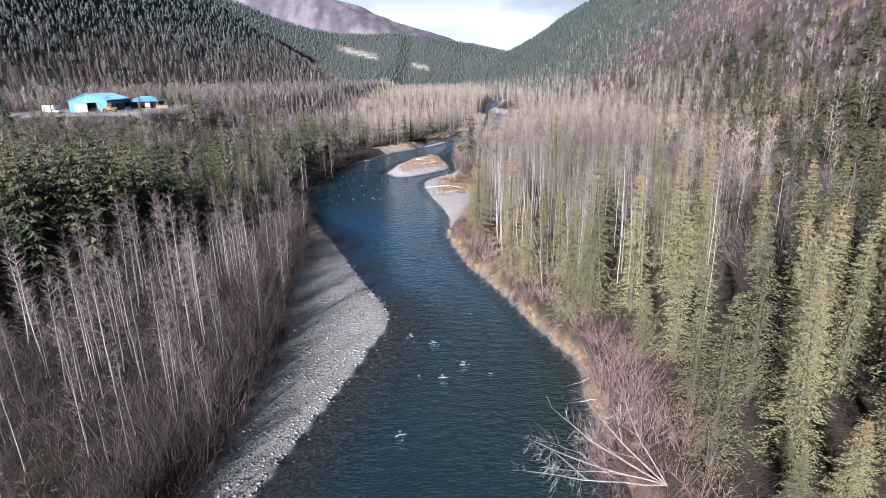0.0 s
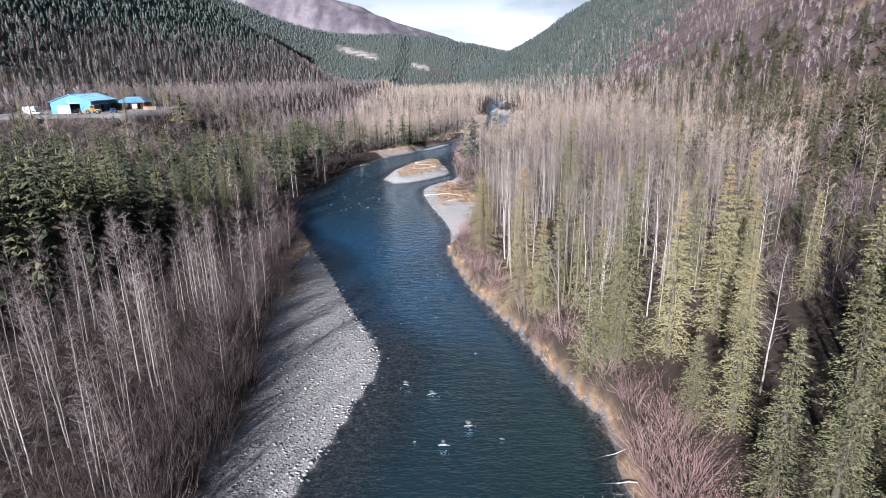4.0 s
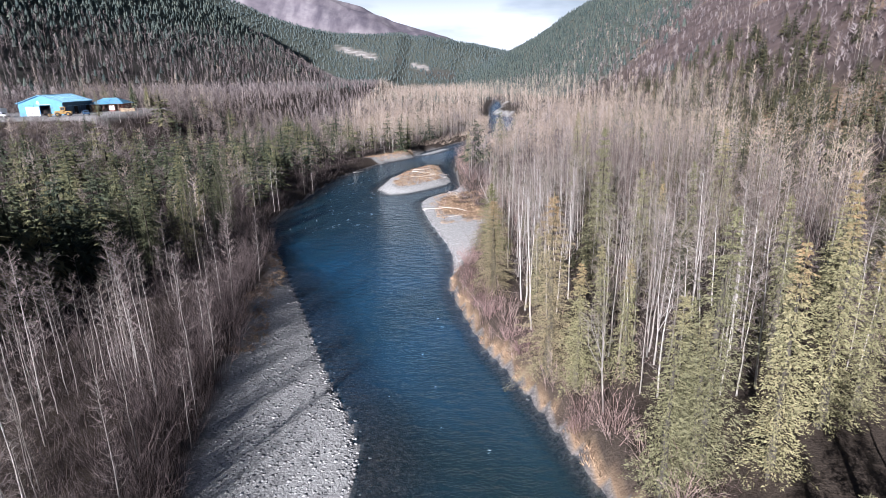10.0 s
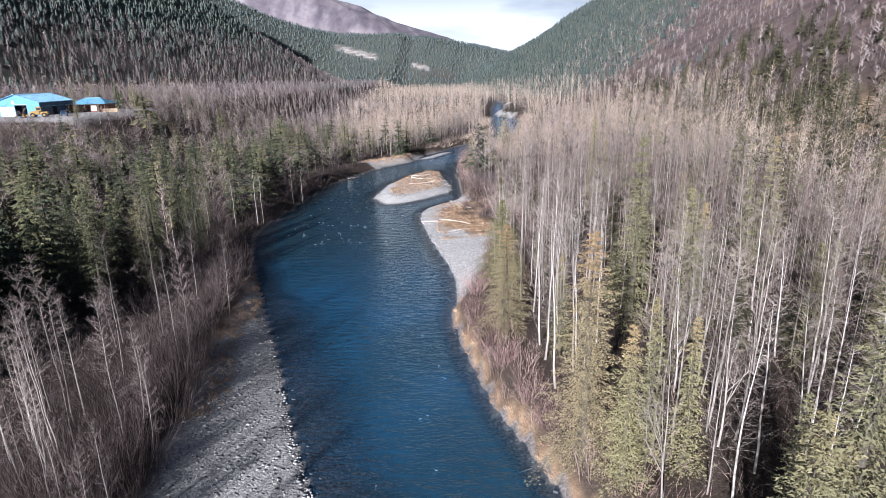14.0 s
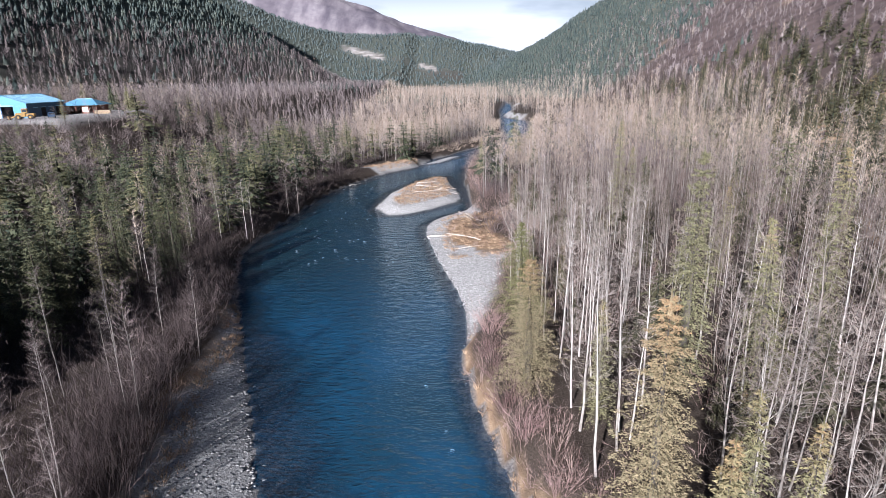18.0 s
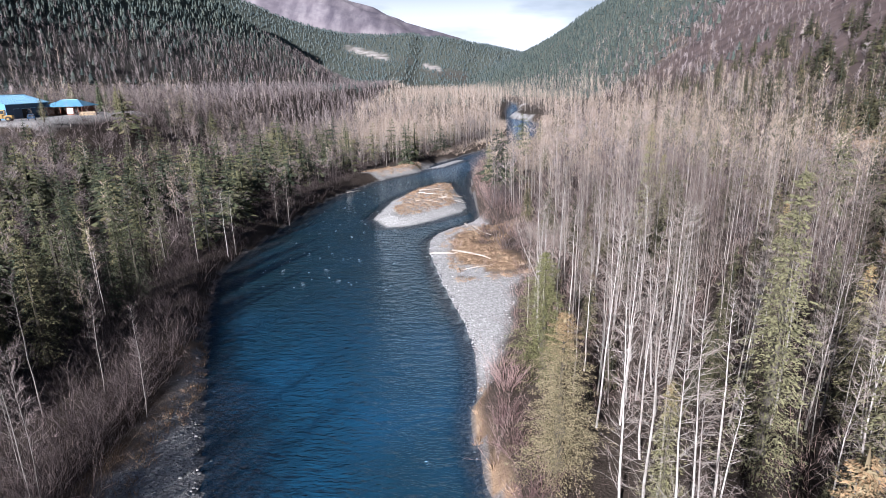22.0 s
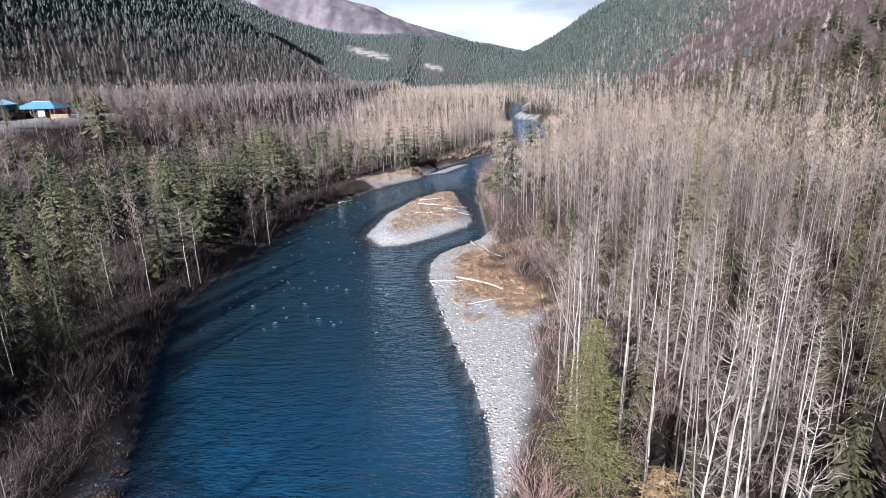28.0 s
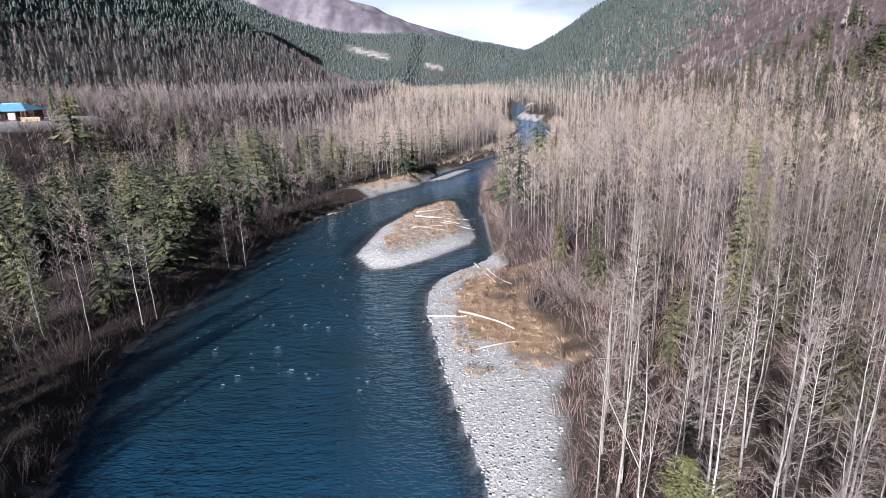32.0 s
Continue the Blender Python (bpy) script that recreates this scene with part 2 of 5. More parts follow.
def inside(poly, x, y):
    """Signed distance to a polygon's edge, positive inside."""
    d, ins = np.full(x.shape, 1e9), np.zeros(x.shape, bool)
    for (ax, ay), (bx, by) in zip(poly, poly[1:] + poly[:1]):
        t = np.clip(((x - ax) * (bx - ax) + (y - ay) * (by - ay)) / ((bx - ax) ** 2 + (by - ay) ** 2), 0, 1)
        d = np.minimum(d, np.hypot(x - ax - t * (bx - ax), y - ay - t * (by - ay)))
        ins ^= ((ay > y) != (by > y)) & (x < (bx - ax) * (y - ay) / (by - ay + 1e-12) + ax)
    return np.where(ins, d, -d)


def smooth(a, b, v):
    t = np.clip((v - a) / (b - a), 0, 1)
    return t * t * (3 - 2 * t)


def ripple(x, y, size, seed):
    """Cheap rolling noise in -1..1."""
    r = np.random.RandomState(seed)
    out = 0
    for k in range(6):
        a, p, f = r.uniform(0, 6.28), r.uniform(0, 6.28), (0.6 + 0.35 * k) / size * 6.28
        out = out + np.sin((x * np.cos(a) + y * np.sin(a)) * f + p + 1.3 * np.sin((x * np.sin(a) - y * np.cos(a)) * f * 0.7 + p)) / (1 + 0.4 * k)
    return out / 3.2


foot_r = bend([(-600, 150), (100, 118), (213, 112), (400, 108), (600, 100), (900, 72), (1100, 46), (1300, 40), (4500, 40)])
foot_l = bend([(-600, -300), (300, -245), (850, -139), (4500, -139)])


def land(x, y):
    """Height of the ground."""
    x, y = np.asarray(x, float), np.asarray(y, float)
    L, R = shore_l(y), shore_r(y)
    dl, dr = L - x, x - R                              # distance onto each bank
    z = 2.2 + 0.5 * ripple(x, y, 45, 3) + 0.15 * ripple(x, y, 9, 4)
    # left bank, gravel bar, terrace
    bar = np.clip(L - bar_back(y), 0.01, 99)
    on_bar = 1.0 * np.clip(dl / np.maximum(bar, 3), 0, 1) ** 0.8 + 0.06
    bank_l = np.where((bar > 1) & (y < 124), on_bar + np.clip(dl - bar, 0, None) * 0.35, np.clip(dl, 0, None) * 0.8 + 0.05)
    terrace = 2.2 + 4.0 * smooth(50, 140, -x) + 12.5 * smooth(75, 118, -x) * smooth(188, 228, y) + 0.015 * np.clip(-x - 120, 0, None)
    left = np.minimum(bank_l, z - 2.2 + terrace)
    bar_r = np.clip(bar_r_back(y) - R, 0.01, 99)
    on_r = np.where((y > 107) & (y < 172), 0.9 * np.clip(dr / np.maximum(bar_r, 2.5), 0, 1) + 0.05 + np.clip(dr - bar_r, 0, None) * 0.4, np.clip(dr, 0, None) * 0.85 + 0.05)
    right = np.minimum(on_r, z + 8 * smooth(70, 130, x) + 1.5 * smooth(30, 60, x))
    bed = -0.10 - 1.6 * smooth(0, 8, np.minimum(-dl * np.where(y < 112, 0.62, 1.0), -dr * 1.8))
    g = np.where(dl > 0, left, np.where(dr > 0, right, bed))
    pad = smooth(-176, -160, x) * smooth(-108, -116, x) * smooth(212, 222, y) * smooth(285, 272, y)
    g = g + (18.85 - g) * pad
    for poly, top in ((ISLAND, 0.9), (SPIT, 0.35)):
        d = inside(poly, x, y)
        g = np.maximum(g, np.where(d > -3, np.minimum(top, 0.05 + 0.28 * d), -9))
    # valley sides
    fade = 1 - smooth(1250, 1750, y)
    slope_r = np.clip(x - foot_r(y), 0, None)
    hr = (0.59 * slope_r - 8 * (1 - np.exp(-slope_r / 14))) * fade * (1 + 0.05 * ripple(x, y, 160, 7))
    fade_l = 1 - smooth(880, 1120, y)
    slope_l = np.clip(foot_l(y) - x, 0, None)
    hl = (0.69 * slope_l - 9 * (1 - np.exp(-slope_l / 14))) * fade_l * (1 + 0.05 * ripple(x, y, 170, 8))
    g = g + np.clip(hr, 0, 420) + np.clip(hl, 0, 420)
    # wooded ridge across the valley's end, bare mountain behind it
    q = x / np.maximum(y, 300)
    mid = np.interp(q, [-0.8, -0.36, -0.25, -0.16, -0.09, -0.02, 0.024, 0.071, 0.123, 0.17, 0.25], [0.155, 0.107, 0.076, 0.057, 0.056, 0.061, 0.054, 0.040, 0.028, 0.012, 0.0])
    rise = smooth(1230, 2050, y + 900 * np.clip(-q - 0.18, 0, 0.5)) * (1 - 0.35 * smooth(2100, 2700, y))
    g = g + (28 + 2050 * mid) * rise * smooth(0.3, 0.15, q) * (1 + 0.04 * ripple(x, y, 300, 9))
    far = np.interp(q, [-0.9, -0.36, -0.28, -0.158, -0.122, -0.072, -0.031, 0.015, 0.06, 0.12, 0.25], [0.20, 0.19, 0.165, 0.122, 0.110, 0.085, 0.0755, 0.062, 0.04, 0.02, 0.0])
    back = smooth(2500, 3800, y) * (1 - 0.3 * smooth(3850, 4400, y))
    g = np.where(y > 2300, np.maximum(g, 28 + 3800 * far * back + 25 * back * ripple(x, y, 420, 10) * smooth(0.1, -0.1, q)), g)
    return g


XS = np.concatenate([-np.geomspace(45, 3600, 75)[::-1], np.arange(-44, 40, 0.8), np.geomspace(41, 2600, 70)])
YS = np.concatenate([np.linspace(-500, -60, 12), np.arange(-50, 20, 4.0), np.arange(20, 290, 1.0), np.geomspace(291, 4400, 190)])


def sheet(name, xs, ys, z):
    nx, ny = len(xs), len(ys)
    X, Y = np.meshgrid(xs, ys)
    Z = z(X, Y)
    me = bpy.data.meshes.new(name)
    v = np.stack([X, Y, Z], -1).reshape(-1, 3).astype(np.float32)
    i = (np.arange(ny - 1)[:, None] * nx + np.arange(nx - 1)[None]).ravel()
    f = np.stack([i, i + 1, i + nx + 1, i + nx], -1)
    me.vertices.add(len(v)), me.vertices.foreach_set("co", v.ravel())
    me.loops.add(f.size), me.loops.foreach_set("vertex_index", f.ravel().astype(np.int32))
    me.polygons.add(len(f)), me.polygons.foreach_set("loop_start", (np.arange(len(f)) * 4).astype(np.int32))
    me.polygons.foreach_set("use_smooth", np.ones(len(f), bool))
    me.update()
    return me, X.ravel(), Y.ravel(), Z.ravel()


def put_attr(me, name, values, domain="POINT"):
    a = me.attributes.new(name, "FLOAT", domain)
    a.data.foreach_set("value", np.asarray(values, np.float32))


def gravel_at(x, y):
    """How much a place is bare river gravel."""
    L, R = shore_l(y), shore_r(y)
    wob = 0.8 * ripple(x, y, 7, 12)
    a = np.where((x < L + 12) & (y < 122), smooth(-1.0, 0.6, x - bar_back(y) + wob), 0)
    b = np.where((x > R - 12) & (y > 106) & (y < 173), smooth(0.6, -1.5, x - bar_r_back(y) + wob) * np.where(x > R + 7, 1 - smooth(134, 141, y + wob * 2), 1), 0)
    b = b * np.where((y > 143) & (y < 164), 1 - smooth(R + 3.2, R + 4.2, x + wob), 1)
    c = smooth(-4, -1, inside(SPIT, x, y))
    isl = inside(ISLAND, x, y)
    c = np.maximum(c, np.where(isl > -1.5, 1 - smooth(1.6, 3.2, isl + wob + 0.14 * (y - 192)), 0))
    e = np.where((y > 222) & (y < 240) & (x > L - 6) & (x < L + 2), 0.7, 0)
    h = np.where((y > 440) & (y < 510) & (x > R - 1) & (x < R + 5) | (y > 585) & (y < 620) & (x > R - 2) & (x < R + 6), 0.9, 0)
    bed = np.where((x > L) & (x < R), 1, 0)
    pad = np.where((x > -166) & (x < -112) & (y > 217) & (y < 275), 0.85, 0)
    return np.clip(np.maximum.reduce([a, b, c, e, h, bed, pad]), 0, 1)


def straw_at(x, y):
    """How much a place is dry grass."""
    L, R = shore_l(y), shore_r(y)
    wob = ripple(x, y, 10, 13)
    a = np.where((x > R) & (y < 108), 0.8 * smooth(1.4, 0.4, x - R + 0.6 * wob) * smooth(-0.9, 0.1, ripple(x, y, 6, 17)), 0)
    isl = inside(ISLAND, x, y)
    b = np.where(isl > 0, smooth(1.1, 2.5, isl + 0.8 * wob + 0.14 * (y - 192)), 0)
    c = np.where((x > R + 2) & (y > 136) & (y < 166), 0.85 * smooth(R + 15, R + 11, x + 2 * wob) * smooth(-1.0, 0.2, ripple(x, y, 8, 18)), 0)
    d = smooth(26, 10, np.hypot(x - 120, y - 216) + 6 * wob) + 0.8 * smooth(14, 6, np.hypot(x - 67, y - 134) + 5 * wob)
    e = np.where((x < L) & (y < 118) & (y > 80), smooth(2.3, 0.6, np.abs(x - bar_back(y) - 1.0 + wob)), 0)
    f = np.where((y > 224) & (y < 244) & (x < L - 1) & (x > L - 7), 0.9, 0)
    hill = 0.55 * smooth(0.45, 0.9, ripple(x, y, 70, 15)) * smooth(30, 80, x - foot_r(y))
    return np.clip(np.maximum.reduce([a, b, c, d, e, f, hill]), 0, 1)


def green_at(x, y):
    """How much of the distance is conifer wood."""
    q = x / np.maximum(y, 1)
    right = np.where(x > foot_r(y), smooth(-30, 60, 0.62 * (y - 520) - (x - foot_r(y)) * 0.35 + 50 * ripple(x, y, 220, 21)), 0)
    left = np.where(x < foot_l(y) + 10, 0.35 + 0.65 * smooth(20, 90, foot_l(y) - x + 30 * ripple(x, y, 120, 22)), 0)
    mid = np.where(y > 1250, 0.75 + 0.5 * ripple(x, y, 260, 23) + 0.6 * smooth(1400, 1700, y), 0)
    h = land(x, y)
    bare = smooth(0.0, 60, h - 190 - 60 * ripple(x, y, 500, 24)) * smooth(2300, 2600, y)
    return np.clip(np.maximum.reduce([right, left, mid]) * (1 - bare), 0, 1)


def scar_at(x, y):
    """Two pale landslips on the far wooded slope."""
    q, e = x / np.maximum(y, 1), (land(x, y) - 29) / np.maximum(y, 1)
    a = smooth(0.007, 0.002, np.abs(e - 0.049 + (q + 0.165) * 0.27)) * smooth(-0.172, -0.160, q) * smooth(-0.095, -0.108, q)
    b = smooth(0.005, 0.002, np.abs(e - 0.019 + (q + 0.04) * 0.25)) * smooth(-0.048, -0.040, q) * smooth(-0.012, -0.02, q)
    return np.where((y > 1250) & (y < 2300), np.maximum(a, b), 0)


ground_me, gx, gy, gz = sheet("ground", XS, YS, land)
put_attr(ground_me, "gravel", gravel_at(gx, gy))
put_attr(ground_me, "straw", straw_at(gx, gy))
put_attr(ground_me, "green", green_at(gx, gy))
put_attr(ground_me, "alpine", smooth(2250, 2500, gy))
put_attr(ground_me, "scar", scar_at(gx, gy))
put_attr(ground_me, "wet", smooth(0.10, -0.08, gz))
put_attr(ground_me, "heath", np.clip(smooth(15, 60, gx - foot_r(gy)) + smooth(10, 60, foot_l(gy) - gx) + smooth(1300, 1600, gy), 0, 1))


def ground_material():
    m, nt, b = shader("forest_floor", 0.95, 0, 0.15)
    L, N = nt.links.new, nt.nodes.new
    pos = N("ShaderNodeNewGeometry").outputs["Position"]

    def noise_of(scale, detail=5):
        n = N("ShaderNodeTexNoise")
        n.inputs["Scale"].default_value, n.inputs["Detail"].default_value = scale, detail
        L(pos, n.inputs["Vector"])
        return n.outputs["Fac"]

    def attr(name):
        a = N("ShaderNodeAttribute")
        a.attribute_name = name
        return a.outputs["Fac"]

    def mix(f, a, c):
        x = N("ShaderNodeMix")
        x.data_type = "RGBA"
        L(f, x.inputs["Factor"]), L(a, x.inputs["A"]), L(c, x.inputs["B"])
        return x.outputs["Result"]

    def coloured(fac, stops):
        r = ramp(nt, stops)
        L(fac, r.inputs["Fac"])
        return r.outputs["Color"]
    big, small, tiny = noise_of(0.08), noise_of(0.9), noise_of(5.0)
    litter = mix(small, coloured(big, [(0.3, (0.036, 0.028, 0.022)), (0.7, (0.066, 0.05, 0.039))]), coloured(tiny, [(0.3, (0.026, 0.021, 0.017)), (0.7, (0.095, 0.073, 0.055))]))
    # brown heath, darkened so the ground carries the shadow between its bushes
    heath = mix(noise_of(0.3), coloured(noise_of(0.02), [(0.3, (0.055, 0.041, 0.040)), (0.55, (0.09, 0.067, 0.063)), (0.75, (0.15, 0.114, 0.096))]), coloured(noise_of(0.12), [(0.35, (0.055, 0.04, 0.038)), (0.65, (0.145, 0.108, 0.096))]))
    conifer = mix(noise_of(0.12), coloured(noise_of(0.03), [(0.3, (0.06, 0.072, 0.056)), (0.7, (0.10, 0.105, 0.088))]), coloured(noise_of(0.4), [(0.35, (0.045, 0.055, 0.044)), (0.65, (0.10, 0.11, 0.088))]))
    straw = coloured(small, [(0.25, (0.21, 0.135, 0.085)), (0.55, (0.34, 0.23, 0.14)), (0.8, (0.46, 0.345, 0.23))])
    vor = N("ShaderNodeTexVoronoi")
    vor.inputs["Scale"].default_value = 4.5
    L(pos, vor.inputs["Vector"])
    cob = N("ShaderNodeSeparateColor")
    L(vor.outputs["Color"], cob.inputs["Color"])
    gravel = mix(tiny, coloured(cob.outputs["Red"], [(0.0, (0.17, 0.165, 0.156)), (0.5, (0.33, 0.321, 0.304)), (1.0, (0.52, 0.507, 0.482))]), coloured(big, [(0.3, (0.27, 0.263, 0.248)), (0.7, (0.38, 0.37, 0.35))]))
    gully = N("ShaderNodeMapping")
    gully.inputs["Scale"].default_value = (0.016, 0.004, 0.003)
    gully.inputs["Rotation"].default_value = (0, 0.5, 0.3)
    streak = N("ShaderNodeTexNoise")
    streak.inputs["Scale"].default_value, streak.inputs["Detail"].default_value = 1.0, 9
    L(pos, gully.inputs["Vector"]), L(gully.outputs["Vector"], streak.inputs["Vector"])
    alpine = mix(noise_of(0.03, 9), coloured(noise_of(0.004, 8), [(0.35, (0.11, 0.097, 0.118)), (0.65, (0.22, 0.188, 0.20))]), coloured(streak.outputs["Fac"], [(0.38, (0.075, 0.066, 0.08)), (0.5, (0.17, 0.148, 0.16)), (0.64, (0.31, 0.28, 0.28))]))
    c = mix(attr("heath"), litter, heath)
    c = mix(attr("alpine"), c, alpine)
    c = mix(attr("green"), c, conifer)
    c = mix(attr("scar"), c, coloured(noise_of(0.05), [(0.35, (0.16, 0.14, 0.12)), (0.65, (0.42, 0.39, 0.36))]))
    c = mix(attr("straw"), c, straw)
    c = mix(attr("gravel"), c, gravel)
    wet = coloured(cob.outputs["Red"], [(0.0, (0.026, 0.022, 0.022)), (0.6, (0.06, 0.05, 0.049)), (1.0, (0.12, 0.104, 0.098))])
    c = mix(attr("wet"), c, wet)
    L(c, b.inputs["Base Color"])
    bp = N("ShaderNodeBump")
    bp.inputs["Strength"].default_value, bp.inputs["Distance"].default_value = 0.6, 0.15
    L(tiny, bp.inputs["Height"]), L(bp.outputs["Normal"], b.inputs["Normal"])
    return m


ground_me.materials.append(ground_material())
ground = tagged(new("ground", ground_me), "valley floor and hillsides of brown heath, leaf litter and gravel", "ground", kind="structure")


# ---------------------------------------------------------------- the river
def water_material():
    m, nt, b = shader("river_water", 0.05, 0, 1.0)
    L, N = nt.links.new, nt.nodes.new
    b.inputs["IOR"].default_value = 1.95
    b.inputs["Specular Tint"].default_value = (0.30, 0.70, 1.0, 1)
    pos = N("ShaderNodeNewGeometry").outputs["Position"]
    a = N("ShaderNodeAttribute")
    a.attribute_name = "deep"
    n = N("ShaderNodeTexNoise")
    n.inputs["Scale"].default_value, n.inputs["Detail"].default_value = 0.09, 3
    L(pos, n.inputs["Vector"])
    # blue of the reflected sky, put into the base colour over the darker water
    deep = ramp(nt, [(0.3, (0.009, 0.040, 0.066)), (0.7, (0.010, 0.060, 0.120))])
    L(n.outputs["Fac"], deep.inputs["Fac"])
    dark_water = ramp(nt, [(0.3, (0.010, 0.021, 0.018)), (0.7, (0.012, 0.026, 0.026))])
    L(n.outputs["Fac"], dark_water.inputs["Fac"])
    sky_sheen = N("ShaderNodeAttribute")
    sky_sheen.attribute_name = "sky_sheen"
    bed = N("ShaderNodeMix")
    bed.data_type, bed.clamp_factor = "RGBA", False
    L(sky_sheen.outputs["Fac"], bed.inputs["Factor"]), L(dark_water.outputs["Color"], bed.inputs["A"]), L(deep.outputs["Color"], bed.inputs["B"])
    L(bed.outputs["Result"], b.inputs["Base Color"])
    al = N("ShaderNodeMapRange")
    al.inputs["To Min"].default_value, al.inputs["To Max"].default_value = 0.45, 0.985
    L(a.outputs["Fac"], al.inputs["Value"]), L(al.outputs["Result"], b.inputs["Alpha"])
    mp = N("ShaderNodeMapping")
    mp.inputs["Scale"].default_value = (0.5, 1.0, 1.0)
    L(pos, mp.inputs["Vector"])
    w1, w2 = N("ShaderNodeTexNoise"), N("ShaderNodeTexNoise")
    w1.inputs["Scale"].default_value, w1.inputs["Detail"].default_value = 1.1, 3
    w2.inputs["Scale"].default_value, w2.inputs["Detail"].default_value = 3.8, 4
    L(mp.outputs["Vector"], w1.inputs["Vector"]), L(mp.outputs["Vector"], w2.inputs["Vector"])
    b1, b2 = N("ShaderNodeBump"), N("ShaderNodeBump")
    b1.inputs["Strength"].default_value, b1.inputs["Distance"].default_value = 0.8, 0.42
    b2.inputs["Strength"].default_value, b2.inputs["Distance"].default_value = 0.9, 0.21
    L(w1.outputs["Fac"], b1.inputs["Height"]), L(w2.outputs["Fac"], b2.inputs["Height"])
    L(b1.outputs["Normal"], b2.inputs["Normal"]), L(b2.outputs["Normal"], b.inputs["Normal"])
    return m


def water_sheet():
    ys = np.concatenate([np.arange(-80, 300, 1.5), np.arange(300, 760, 6.0)])
    t = np.linspace(-0.06, 1.06, 40)
    L, R = shore_l(ys), shore_r(ys)
    X = L[:, None] + (R - L)[:, None] * t[None]
    Y = np.repeat(ys[:, None], len(t), 1)
    me, nx = bpy.data.meshes.new("water"), len(t)
    v = np.stack([X, Y, np.zeros_like(X)], -1).reshape(-1, 3).astype(np.float32)
    i = (np.arange(len(ys) - 1)[:, None] * nx + np.arange(nx - 1)[None]).ravel()
    f = np.stack([i, i + 1, i + nx + 1, i + nx], -1)
    me.vertices.add(len(v)), me.vertices.foreach_set("co", v.ravel())
    me.loops.add(f.size), me.loops.foreach_set("vertex_index", f.ravel().astype(np.int32))
    me.polygons.add(len(f)), me.polygons.foreach_set("loop_start", (np.arange(len(f)) * 4).astype(np.int32))
    me.update()
    # how much painted sky blue each stretch gets; most beyond y 290
    put_attr(me, "sky_sheen", smooth(48, 92, v[:, 1] + 7 * ripple(v[:, 0], v[:, 1], 25, 51)) * (1 - 0.72 * smooth(106, 140, v[:, 1] + 5 * ripple(v[:, 0], v[:, 1], 20, 52)) * smooth(250, 215, v[:, 1])) + 1.1 * smooth(290, 340, v[:, 1]))
    put_attr(me, "deep", smooth(0.08, 1.3, -land(v[:, 0], v[:, 1])))
    me.materials.append(water_material())
    return tagged(new("water", me), "clear blue-green river with small ripples", "river", kind="structure")


water_sheet()


# ---------------------------------------------------------------- mesh kit
class Kit:
    """Gathers triangles; up: share of the height, for the needles' colour."""

    def __init__(self):
        self.v, self.f, self.m, self.u, self.n = [], [], [], [], 0

    def add(self, v, f, m=0, up=0.0):
        v, f = np.asarray(v, float).reshape(-1, 3), np.asarray(f, int).reshape(-1, 3)
        self.v.append(v), self.f.append(f + self.n)
        self.m.append(np.full(len(f), m)), self.u.append(np.full(len(f), up))
        self.n += len(v)

    def stick(self, p, q, r0, r1=0.0, sides=3, m=0, up=0.0):
        """A tapered stick from p to q; it ends in a point where r1 is 0."""
        p, q = np.asarray(p, float), np.asarray(q, float)
        d = q - p
        d = d / (np.linalg.norm(d) + 1e-9)
        a = np.cross(d, (0.3, 0.9, 0.2) if abs(d[2]) > 0.8 else (0, 0, 1.0))
        a = a / (np.linalg.norm(a) + 1e-9)
        b = np.cross(d, a)
        w = np.arange(sides) * 2 * math.pi / sides
        ring = np.cos(w)[:, None] * a + np.sin(w)[:, None] * b
        k = np.arange(sides)
        j = (k + 1) % sides
        if r1 <= 0:
            self.add(np.vstack([p + ring * r0, q]), np.stack([k, j, np.full(sides, sides)], 1), m, up)
        else:
            self.add(np.vstack([p + ring * r0, q + ring * r1]), np.vstack([np.stack([k, j, j + sides], 1), np.stack([k, j + sides, k + sides], 1)]), m, up)

    def blade(self, p, q, w, m=0, up=0.0):
        """A twig: one sliver from p to q, w wide at its foot."""
        p, q = np.asarray(p, float), np.asarray(q, float)
        a = np.cross(q - p, (0.61 - q[1] % 1, 0.37 + q[0] % 1, 0.5 - q[2] % 1))
        a = a / (np.linalg.norm(a) + 1e-9) * w * 0.5
        self.add([p - a, p + a, q], [(0, 1, 2)], m, up)

    def arrays(self):
        return np.vstack(self.v), np.vstack(self.f), np.concatenate(self.m), np.concatenate(self.u)


def tri_mesh(name, v, f, mats, mi=None, attrs=(), flat=True):
    me = bpy.data.meshes.new(name)
    me.vertices.add(len(v)), me.vertices.foreach_set("co", np.asarray(v, np.float32).ravel())
    me.loops.add(f.size), me.loops.foreach_set("vertex_index", f.ravel().astype(np.int32))
    me.polygons.add(len(f)), me.polygons.foreach_set("loop_start", (np.arange(len(f)) * 3).astype(np.int32))
    if mi is not None:
        me.polygons.foreach_set("material_index", mi.astype(np.int32))
    if not flat:
        me.polygons.foreach_set("use_smooth", np.ones(len(f), bool))
    me.update()
    for n, val in attrs:
        put_attr(me, n, val, "FACE")
    for m in mats:
        me.materials.append(m)
    return me


def kit_mesh(name, kit, mats, flat=True):
    v, f, m, u = kit.arrays()
    return tri_mesh(name, v, f, mats, m, [("up", u)], flat)


